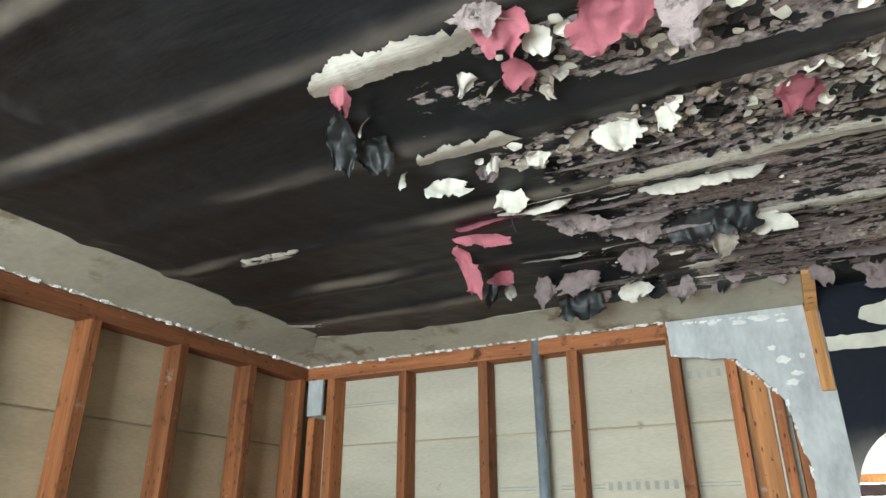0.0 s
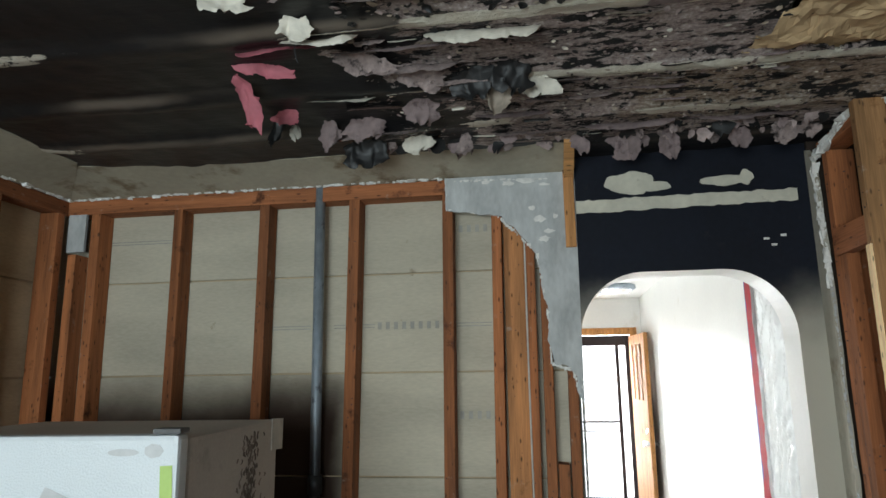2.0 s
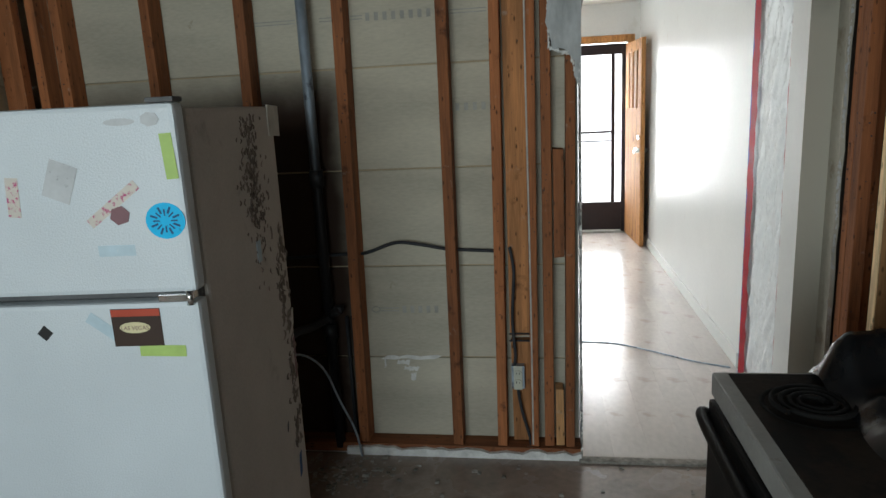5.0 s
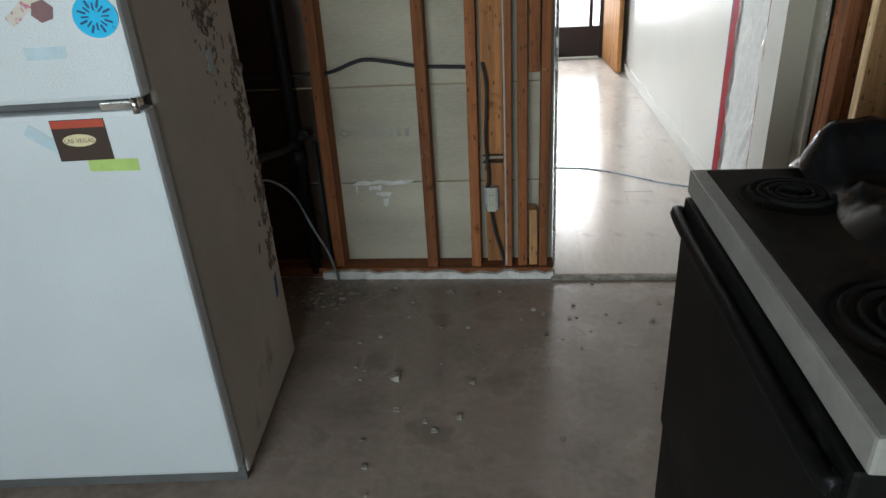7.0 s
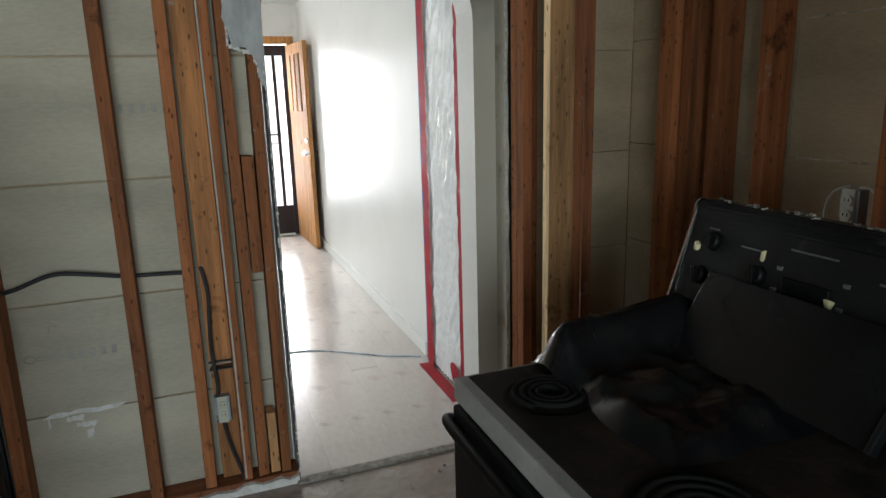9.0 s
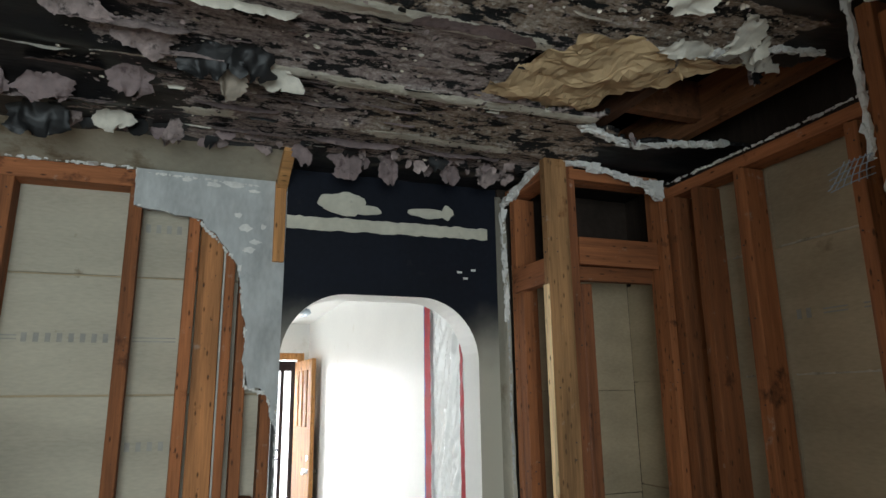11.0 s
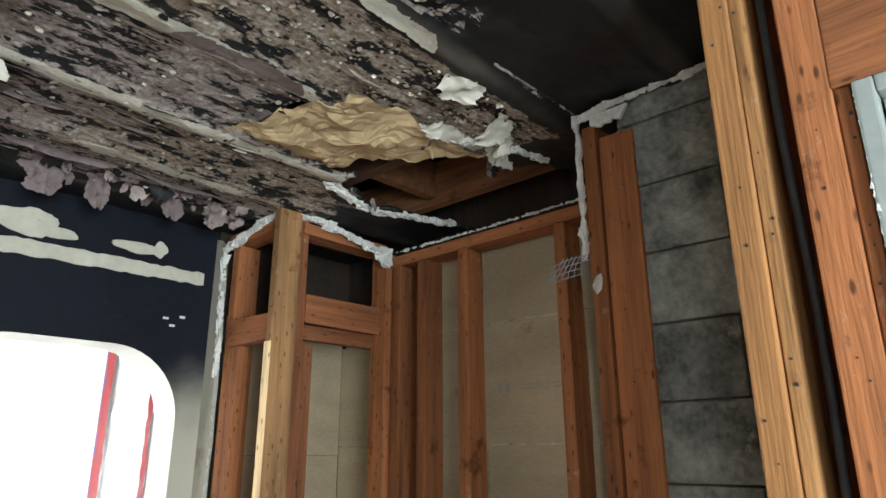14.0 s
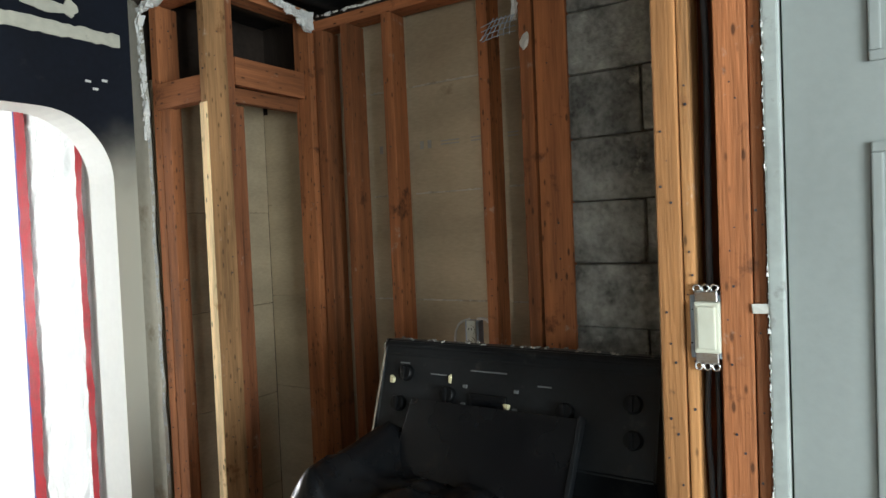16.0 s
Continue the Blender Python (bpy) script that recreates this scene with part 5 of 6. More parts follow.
cable("cable", [(1.66, 1.53, 1.2), (1.65, 1.57, 1.18), (1.65, 1.59, 1.12), (1.66, 1.6, 0.95)], 0.004, CABLE_W, "white cable at the outlet behind the stove")

switch = thing("light_switch", (0.858, 0.585, 1.33), "uncovered light switch in an opened wall box", "switch")
boxpart("box", switch, GALV, (0.866, 0.93, 0.557, 0.613, 1.275, 1.385), 0.003)
boxpart("yoke", switch, CHROME, (0.858, 0.862, 0.566, 0.604, 1.268, 1.392), 0.002, "steel mounting yoke")
boxpart("body", switch, PLASTIC_I, (0.85, 0.868, 0.562, 0.603, 1.287, 1.374), 0.003)
boxpart("rocker", switch, PLASTIC_I, (0.845, 0.852, 0.568, 0.598, 1.294, 1.367), 0.003)
for z in (1.263, 1.397):
    for dy in (-0.014, 0.0, 0.014):
        bm = bmesh.new()
        tube(bm, [(0.86, 0.585 + dy + 0.006 * math.cos(a), z + 0.006 * math.sin(a)) for a in np.linspace(0, 6.28, 7)], 0.002, 6)
        part("ear", bm, CHROME, switch)
cable("cable", [(0.9, 0.583, 2.46), (0.89, 0.585, 2.1), (0.9, 0.58, 1.8), (0.895, 0.583, 1.55), (0.9, 0.585, 1.39)], 0.006, CABLE_B, "dark cable running down to the switch")
cable("cable", [(0.9, 0.59, 1.27), (0.895, 0.594, 1.15), (0.9, 0.59, 1.0), (0.895, 0.588, 0.7)], 0.005, CABLE_B, "dark cable hanging under the switch")
cable("cable", [(0.9, 0.577, 1.27), (0.893, 0.575, 1.15), (0.9, 0.58, 0.95), (0.895, 0.578, 0.7)], 0.0045, CABLE_B, "dark cable hanging under the switch")
bm = bmesh.new()
box(bm, XD - 0.006, XD - 0.001, 0.488, 0.513, 1.357, 1.372, 0.001, 0.002)
solid("white_tag", bm, CABLE_W, "small white strip stuck on the stud", "tag")

# stove
SX, SY0, SY1, ST = 0.473, 0.69, 1.425, 0.915
stove = thing("stove", (0.78, 1.06, 0), "black electric coil stove, grimy, with pale front edge", "stove")
boxpart("body", stove, BEIGE_E, (SX + 0.03, 1.09, SY0 + 0.004, SY1 - 0.004, 0.03, 0.875), 0.004, "almond enamel side panels")
bm = bmesh.new()
box(bm, SX + 0.022, 1.06, SY0 + 0.014, SY1 - 0.008, 0.88, 0.9165, 0.003)
part("cooktop", bm, COOKTOP, stove, "brown grimy cooktop")
bm = bmesh.new()
box(bm, SX - 0.006, 1.03, SY0 - 0.008, SY1 + 0.002, 0.868, 0.915, 0.005)
part("rim", bm, TRIM_W, stove, "chipped dusty white enamel rim")
boxpart("oven_door", stove, BLACK_E, (SX - 0.012, SX + 0.029, SY0 + 0.004, SY1 - 0.004, 0.3, 0.862), 0.008, "black oven door")
boxpart("drawer", stove, BLACK_E, (SX - 0.006, SX + 0.029, SY0 + 0.006, SY1 - 0.006, 0.06, 0.29), 0.006, "black storage drawer")
bm = bmesh.new()
tube(bm, [(SX - 0.01, SY0 + 0.03, 0.828), (SX - 0.024, SY0 + 0.045, 0.828), (SX - 0.026, 1.06, 0.828), (SX - 0.026, SY1 - 0.03, 0.828), (SX - 0.01, SY1 - 0.012, 0.828)], 0.0125, 12)
part("handle", bm, BLACK_E, stove)
# backguard with a sloping face
bm = bmesh.new()
prism(bm, [(1.035, 0.905), (1.005, 0.985), (1.075, 1.19), (1.072, 1.212), (1.085, 1.226), (1.125, 1.224), (1.135, 1.2), (1.10, 0.905)], "y", SY0 + 0.03, SY1 + 0.02)
bmesh.ops.bevel(bm, geom=bm.edges[:], offset=0.004, segments=2, affect="EDGES")
backguard = part("backguard", bm, PANEL_B, stove, "sloping black control panel")
for y in (SY1 + 0.0205,):
    bm = bmesh.new()
    prism(bm, [(1.03, 0.99), (1.0, 0.99), (1.07, 1.19), (1.072, 1.214), (1.085, 1.228), (1.1, 1.226), (1.083, 1.2)], "y", y, y + 0.006)
    part("end_cap", bm, CHROME, stove, "chrome end trim")
boxpart("white_scrap", stove, CABLE_W, (1.02, 1.03, SY1 - 0.03, SY1 + 0.015, 0.925, 0.985), 0.002, "pale scrap of insulation")


def on_guard(y, h):
    """A point on the sloping face: h runs from 0 at its foot to 1 at its top."""
    return Vector((1.005 + 0.07 * h, y, 0.985 + 0.205 * h))


gn = Vector((-0.205, 0, 0.07)).normalized()
for y, h in ((1.37, 0.78), (1.38, 0.42), (1.235, 0.58), (0.925, 0.55), (0.775, 0.7), (0.77, 0.36)):
    p = on_guard(y, h)
    bm = bmesh.new()
    cyl(bm, p, p + gn * 0.016, 0.021, 20, 0.018)
    c = p + gn * 0.018
    box(bm, c.x - 0.006, c.x + 0.004, y - 0.005, y + 0.005, c.z - 0.018, c.z + 0.018, 0.002)
    part("knob", bm, BLACK_E, backguard)
p = on_guard(1.12, 0.5)
bm = bmesh.new()
box(bm, p.x - 0.006, p.x + 0.004, 1.07, 1.17, p.z - 0.03, p.z + 0.03, 0.002)
part("clock_window", bm, POLY_BLACK, backguard, "dark clock window")
for k in range(6):
    p = on_guard(1.19 if k % 2 else 1.05, 0.3 + 0.2 * (k // 2))
    bm = bmesh.new()
    box(bm, p.x - 0.004, p.x + 0.003, p.y - 0.006, p.y + 0.006, p.z - 0.004, p.z + 0.004, 0.001)
    part("button", bm, GASKET, backguard)
for y, h, w in ((1.13, 0.88, 0.1), (0.98, 0.78, 0.035), (1.27, 0.8, 0.05), (1.38, 0.9, 0.03)):
    p = on_guard(y, h) + gn * 0.0005
    bm = bmesh.new()
    box(bm, p.x - 0.0008, p.x + 0.0008, y - w / 2, y + w / 2, p.z - 0.0018, p.z + 0.0018)
    part("printed_line", bm, GASKET, backguard)
for y, h in ((1.41, 0.7), (1.235, 0.78), (1.068, 0.53), (1.32, 0.2)):
    p = on_guard(y, h)
    bm = bmesh.new()
    box(bm, p.x - 0.009, p.x, y - 0.005, y + 0.005, p.z - 0.01, p.z + 0.007, 0.002, 0.004)
    part("debris_bit", bm, S_SIGN, backguard, "fallen pale scrap")


def burner(x, y, r):
    b0 = thing("coil_burner", (x, y, ST - 0.003), "blackened electric coil burner in its drip pan", "burner", "burners on the stove")
    b2 = bmesh.new()
    n = 32
    prof = [(r * 1.18, 0.006), (r * 1.1, 0.008), (r * 1.02, 0.002), (r * 0.5, 0.0008), (0.004, 0.0008)]
    rings = [[b2.verts.new((q * math.cos(2 * math.pi * k / n), q * math.sin(2 * math.pi * k / n), z)) for k in range(n)] for q, z in prof]
    for a, c in zip(rings, rings[1:]):
        for k in range(n):
            b2.faces.new((a[k], a[(k + 1) % n], c[(k + 1) % n], c[k])).smooth = True
    part("drip_pan", b2, COIL, b0, local=True)
    b2 = bmesh.new()
    turns = 3.6
    tube(b2, [((0.018 + (r - 0.022) * t / turns) * math.cos(2 * math.pi * t), (0.018 + (r - 0.022) * t / turns) * math.sin(2 * math.pi * t), 0.014) for t in np.linspace(0, turns, 46)], 0.0048, 6)
    part("coil", b2, COIL, b0, local=True)


burner(0.60, 1.27, 0.075)
burner(0.605, 0.87, 0.095)
burner(0.86, 1.27, 0.095)

# crumpled dark plastic and a flat sheet of black film on the cooktop
bm = bmesh.new()
nu, nv = 34, 26
grid = []
for j in range(nv + 1):
    for i in range(nu + 1):
        u, v = i / nu, j / nv
        x, y = 0.635 + 0.365 * u, 0.98 + 0.45 * v
        edge = min(u, 1 - u, v, 1 - v)
        h = 0.018 * min(1, edge * 9) + (0.075 + 0.03 * u) * math.exp(-((v - 0.84) / 0.11) ** 2) * min(1, u * 12 + 0.25, (1 - v) * 14)
        h += (0.04 * abs(nz(x, y, 9, 30)) + 0.02 * abs(nz(x + 0.4 * y, y, 15, 34)) + 0.01 * abs(nz(x, y, 28, 31))) * min(1, edge * 9) * (0.5 if v > 0.68 else 1)
        grid.append(bm.verts.new((x + 0.012 * nz(x, y, 9, 32), y + 0.012 * nz(x, y, 9, 33), ST + 0.003 + max(h, 0.0))))
for j in range(nv):
    for i in range(nu):
        a = j * (nu + 1) + i
        bm.faces.new((grid[a], grid[a + 1], grid[a + nu + 2], grid[a + nu + 1])).smooth = True
solid("plastic_bag", bm, POLY_BLACK, "crumpled black plastic bag lying on the stove", "bag")
panel = thing("black_film_sheet", (0.95, 1.09, ST), "flat glossy sheet of black plastic film leaning on the stove backguard", "panel")
bm = bmesh.new()
vs = box(bm, 0.0, 0.008, 0.88, 1.32, 0.0, 0.19, 0.002)
bmesh.ops.transform(bm, matrix=pose(0.90, 0, ST + 0.025, 0, 34, 0), verts=bm.verts[:])
part("pane", bm, POLY_BLACK, panel)
bm = bmesh.new()
vs = box(bm, -0.006, 0.014, 0.868, 0.8795, 0.0, 0.195, 0.003)
bmesh.ops.transform(bm, matrix=pose(0.90, 0, ST + 0.025, 0, 34, 0), verts=bm.verts[:])
part("edge_trim", bm, PANEL_B, panel, "dark folded edge of the film")

# kraft paper hanging in the hole
bm = bmesh.new()
nu, nv = 34, 24
grid = []
rk = random.Random(14)
for j in range(nv + 1):
    for i in range(nu + 1):
        u, v = i / nu, j / nv
        fray = 0.03 * nz(u, v, 6, 40)
        x = (0.69 + 0.13 * (1 - v) + 0.36 * u) + (0.11 - 0.0 * v) * u * (1 - v) - 0.1 * u * (1 - v) * v + fray
        y = 1.87 - 0.43 * (1 - v) + 0.02 * u * (v - 0.4) + fray
        fold = abs(((x - 0.7) * 0.8 + (y - 1.5) * 1.0) * 7 % 1.0 - 0.5)
        z = ZC - 0.048 - 0.016 * math.sin(math.pi * u) * math.sin(math.pi * v) + 0.02 * fold * math.sin(math.pi * min(1, u + 0.15)) + 0.04 * abs(nz(x + y * 0.6, y - x * 0.5, 4.5, 41)) + 0.026 * abs(nz((x + y) * 0.5, (y - x) * 1.2, 13, 42)) + 0.03 * v * u
        grid.append(bm.verts.new((x + rk.uniform(-0.004, 0.004), y + rk.uniform(-0.004, 0.004), z + rk.uniform(-0.0025, 0.0025))))
for j in range(nv):
    for i in range(nu):
        a = j * (nu + 1) + i
        q = (grid[a], grid[a + 1], grid[a + nu + 2], grid[a + nu + 1])
        k = rk.randrange(2)
        bm.faces.new((q[k], q[k + 1], q[k + 2]))
        bm.faces.new((q[k], q[k + 2], q[(k + 3) % 4]))
kraft = solid("kraft_paper", bm, KRAFT, "creased brown kraft insulation paper hanging from the ceiling hole", "insulation paper")

# ---- peeling paint on the ceiling ----


def flake(bm, x, y, z, size, ax, ay, curl, rot, hang, mi, rr, n=5):
    """A chip of paint with an uneven outline, curled round one axis and hanging from one edge."""
    rows = []
    m = Euler((hang, rr.uniform(-0.25, 0.25), rot)).to_matrix()
    wob = [rr.uniform(0.7, 1.15) for _ in range(4 * n)]
    for j in range(n):
        row = []
        for i in range(n):
            u, v = i / (n - 1) - 0.5, j / (n - 1)
            round_u = u * (1.0 - 0.55 * abs(v * 2 - 1) ** 2) * wob[i + j]
            a = curl * v
            p = Vector((ax * size * round_u, ay * size * (math.sin(a) / curl if abs(curl) > 0.01 else v) * wob[n + i], -ay * size * ((1 - math.cos(a)) / curl if abs(curl) > 0.01 else 0)))
            row.append(bm.verts.new(Vector((x, y, z)) + m @ p))
        rows.append(row)
    for a, b in zip(rows, rows[1:]):
        for i in range(n - 1):
            f = bm.faces.new((a[i], a[i + 1], b[i + 1], b[i]))
            f.material_index, f.smooth = mi, True


def shell(bm, x, y, z, size, cup, hang, rot, mi, rr):
    """A rounded curled chip: middle held to the board, ragged rim bent down."""
    n = 9
    m = Euler((hang, rr.uniform(-0.3, 0.3), rot)).to_matrix()
    wob = [rr.uniform(0.68, 1.12) for _ in range(n)]
    sx = rr.uniform(0.75, 1.3)
    dip = rr.uniform(-0.5, 1.0)
    mid = bm.verts.new(Vector((x, y, z)))
    rings = []
    for k, q in ((0, 0.5), (1, 1.0)):
        ring = []
        for i in range(n):
            a = 2 * math.pi * i / n
            r = size * q * (wob[i] if k else 0.5 + 0.5 * wob[i])
            ring.append(bm.verts.new(Vector((x, y, z)) + m @ Vector((r * math.cos(a) * sx, r * math.sin(a), -cup * size * q * q * (1 + dip * math.cos(a)) * (0.8 + 0.4 * wob[i])))))
        rings.append(ring)
    for i in range(n):
        j = (i + 1) % n
        for f in (bm.faces.new((mid, rings[0][i], rings[0][j])), bm.faces.new((rings[0][i], rings[1][i], rings[1][j], rings[0][j]))):
            f.material_index, f.smooth = mi, True


rr = random.Random(77)
chips = bmesh.new()


def scatter(count, xs, ys, sizes, colours, thin=0.0):
    """Chips over a stretch of the ceiling, thinner towards its west end."""
    for k in range(count):
        x = xs[0] + (xs[1] - xs[0]) * rr.random() ** (1 - thin)
        y = rr.uniform(*ys)
        if in_hole(x, y):
            continue
        size = rr.uniform(*sizes) * rr.uniform(0.6, 1.25)
        shell(chips, x, y, ceiling_z(x, y) - 0.003 - 0.22 * size, size, rr.uniform(-0.25, 0.38), rr.gauss(0, 0.2), rr.uniform(0, 6.28), rr.choice(colours), rr)


scatter(60, (-0.28, 0.1), (0.93, 1.1), (0.009, 0.02), (0, 0, 1, 4, 3), 0.3)
scatter(170, (-0.02, 0.5), (0.9, 1.12), (0.01, 0.021), (0, 0, 4, 4, 1, 3), 0.25)
scatter(430, (0.34, 0.76), (0.9, 1.12), (0.005, 0.012), (4, 4, 1, 1, 1, 3))
scatter(46, (-0.42, -0.05), (1.25, 1.37), (0.01, 0.02), (0, 0, 4, 1), 0.2)
scatter(260, (-0.06, 0.42), (1.235, 1.4), (0.009, 0.019), (0, 4, 4, 1, 1, 3))
scatter(220, (-0.3, 0.4), (1.36, 1.5), (0.006, 0.013), (1, 1, 4, 3, 3))
scatter(900, (-0.35, 1.02), (1.56, 2.4), (0.003, 0.009), (1, 1, 1, 4, 3, 3, 0), 0.2)
scatter(500, (0.35, 1.3), (1.22, 1.48), (0.003, 0.007), (1, 4, 4, 3, 0))
for k in range(60):
    flake(chips, rr.uniform(-0.45, 1.2), 2.41 + rr.uniform(-0.08, 0.05), ZC - 0.006, rr.uniform(0.015, 0.06), rr.uniform(0.8, 1.6), 1, rr.uniform(-1, 1), rr.uniform(-0.4, 0.4), rr.uniform(-1.6, -0.8), rr.choice((1, 1, 3, 5)), rr)
tagged(solid("paint_chips", chips, [CREAM, GREYPINK, PINK, SOOT, TAN, DUSKY], "many curled cream, grey and pink paint chips on the burnt ceiling", "paint chips", "stuff"))

PEELS = (  # x, y, size, wide, long, curl, rot, hang, colour
    (-0.53, 0.9, 0.07, 0.8, 1, 0.8, 0.3, -0.5, 2), (-0.215, 1.0, 0.1, 0.9, 0.9, 0.5, 0.2, -0.15, 2), (-0.03, 0.9, 0.16, 1.2, 0.8, 0.4, 0.1, -0.15, 2), (0.26, 1.27, 0.15, 0.9, 0.9, 0.3, 0.3, -0.08, 2),
    (-0.15, 0.93, 0.06, 1, 1, 0.9, 0.4, -0.4, 0), (-0.3, 1.0, 0.055, 1, 1, 0.9, 1.4, -0.4, 0), (-0.27, 1.05, 0.05, 1, 1, 1.0, 2.4, -0.5, 4),
    (-0.11, 0.98, 0.05, 1, 1, 0.9, 3.4, -0.4, 0), (-0.2, 1.08, 0.05, 1, 1, 0.9, 5.4, -0.4, 4), (-0.19, 0.86, 0.1, 1.3, 0.9, 0.6, 0.3, -0.4, 2),
    (-0.22, 0.83, 0.08, 1.4, 0.8, 0.9, 0.2, -0.5, 1), (-0.08, 0.82, 0.06, 1.2, 0.8, 0.9, 0.2, -0.5, 2), (0.07, 0.88, 0.15, 0.6, 1.2, 1.4, -0.3, -0.7, 1),
    (-0.52, 1.33, 0.09, 1.5, 0.7, 1.8, 0.4, -0.6, 0), (-0.6, 1.27, 0.06, 0.9, 1, 1.2, 2.5, -0.8, 0), (-0.55, 1.04, 0.055, 0.6, 1, 1.2, 2.2, -0.6, 0),
    (-0.58, 1.1, 0.12, 1.0, 0.9, 1.0, 0.2, -0.4, 3), (-0.6, 0.99, 0.13, 0.6, 1.2, 0.9, 0.3, -0.3, 3), (-0.37, 1.29, 0.06, 1.0, 1.0, 1.2, 1, -0.5, 0), (-0.40, 1.46, 0.09, 1.2, 0.9, 1.3, 0.1, -0.6, 0),
    (-0.69, 1.73, 0.15, 0.7, 1.3, 1.0, -0.6, -0.5, 2), (-0.57, 1.68, 0.12, 1.9, 0.45, 1.0, 0.2, -0.7, 2),
    (-0.64, 1.99, 0.09, 1.3, 0.7, 0.8, 0.2, -0.7, 2), (-0.7, 2.06, 0.1, 0.8, 1.2, 1.0, -0.4, -1.1, 3), (-0.66, 2.12, 0.07, 0.8, 1.2, 1.2, 0.4, -1.2, 0),
    (-0.53, 2.1, 0.11, 0.8, 1.2, 1.3, 0.4, -1.0, 6), (-0.46, 2.28, 0.15, 1.4, 0.8, 0.9, 0.1, -0.9, 3), (-0.1, 2.3, 0.1, 0.8, 1.3, 1.2, -0.3, -1.2, 1), (-0.27, 2.28, 0.1, 1.5, 0.8, 1.0, 0.1, -0.9, 0),
    (-0.15, 1.75, 0.14, 1.5, 0.8, 0.6, 0.2, -0.3, 1), (-0.28, 1.68, 0.12, 1.8, 0.6, 0.7, 0.3, -0.5, 1), (-0.02, 1.8, 0.13, 1.3, 0.8, 1.1, -0.2, -0.7, 3), (0.09, 1.78, 0.12, 1.2, 0.9, 1.1, 0.2, -0.7, 3),
    (-0.2, 1.98, 0.12, 1.2, 0.8, 1.0, 0.1, -0.5, 6), (0.06, 1.85, 0.12, 0.8, 1.1, 1.4, 0.3, -0.8, 4), (0.16, 1.86, 0.12, 1.6, 0.6, 1.0, 0.0, -0.6, 0), (-0.42, 2.1, 0.13, 1.5, 0.7, 0.8, 0.1, -0.5, 6),
    (0.97, 1.19, 0.125, 1.1, 0.9, 0.15, 0.3, -0.05, 0), (1.21, 1.27, 0.14, 1.0, 0.9, 0.5, 0.6, -0.2, 0), (1.12, 1.4, 0.17, 1.6, 0.4, 0.5, 0.1, -0.3, 0), (1.3, 1.38, 0.16, 1.5, 0.4, 0.7, 0.2, -0.5, 0),
    (1.33, 1.42, 0.1, 1.2, 0.8, 1.0, 0.5, -0.8, 3), (1.27, 1.34, 0.1, 0.8, 1.0, 1.0, 1.5, -0.6, 0),
    (0.3, 2.4, 0.09, 1.1, 1.0, 0.7, -0.1, -1.0, 6), (0.46, 2.42, 0.12, 1.1, 1.0, 0.7, -0.1, -1.0, 6), (0.62, 2.42, 0.09, 0.9, 1.2, 0.6, 0.2, -1.2, 6), (0.85, 2.42, 0.1, 1.2, 0.9, 0.6, 0.1, -1.0, 6), (1.0, 2.4, 0.1, 1.2, 0.9, 0.6, 0.1, -1.0, 1),
    (-0.09, 1.27, 0.1, 1.4, 0.8, 1.2, 0.2, -0.4, 0), (0.0, 1.25, 0.08, 1.0, 1.0, 1.3, -0.5, -0.6, 0), (-0.28, 1.31, 0.06, 1.2, 0.8, 1.2, 0.3, -0.6, 0), (-0.4, 1.33, 0.06, 1.3, 0.8, 1.2, 1.0, -0.4, 6))
COLOURS = ((CREAM, "cream paint peel curling from the sooty ceiling"), (GREYPINK, "grey-pink burnt paint peel hanging from the ceiling"), (PINK, "pink paint peel hanging from the ceiling"), (SOOT, "sooty black paint peel hanging from the ceiling"),
           (TAN, "tan scorched paint peel hanging from the ceiling"), (TAN, "browned cream paint peel on the sooty ceiling"), (DUSKY, "dusky rose burnt paint peel hanging from the ceiling"))
for x, y, s, ax, ay, curl, rot, hang, ci in PEELS:
    bm = bmesh.new()
    flake(bm, x, y, ceiling_z(x, y) - 0.003, s * 0.85, ax, ay, curl, rot, hang, 0, rr)
    bmesh.ops.subdivide_edges(bm, edges=bm.edges[:], cuts=3, use_grid_fill=True)
    rim = {v for e in bm.edges if e.is_boundary for v in e.verts}
    for v in rim:
        v.co += Vector((rr.uniform(-1, 1), rr.uniform(-1, 1), rr.uniform(-0.5, 0.5))) * s * 0.035
    for v in bm.verts:
        v.co += Vector((nz(v.co.x, v.co.y, 45, 50), nz(v.co.x, v.co.y, 45, 51), nz(v.co.x, v.co.y, 30, 52))) * 0.011
    solid("paint_peel", bm, COLOURS[ci][0], COLOURS[ci][1], "paint peel", group="paint peels on the ceiling")



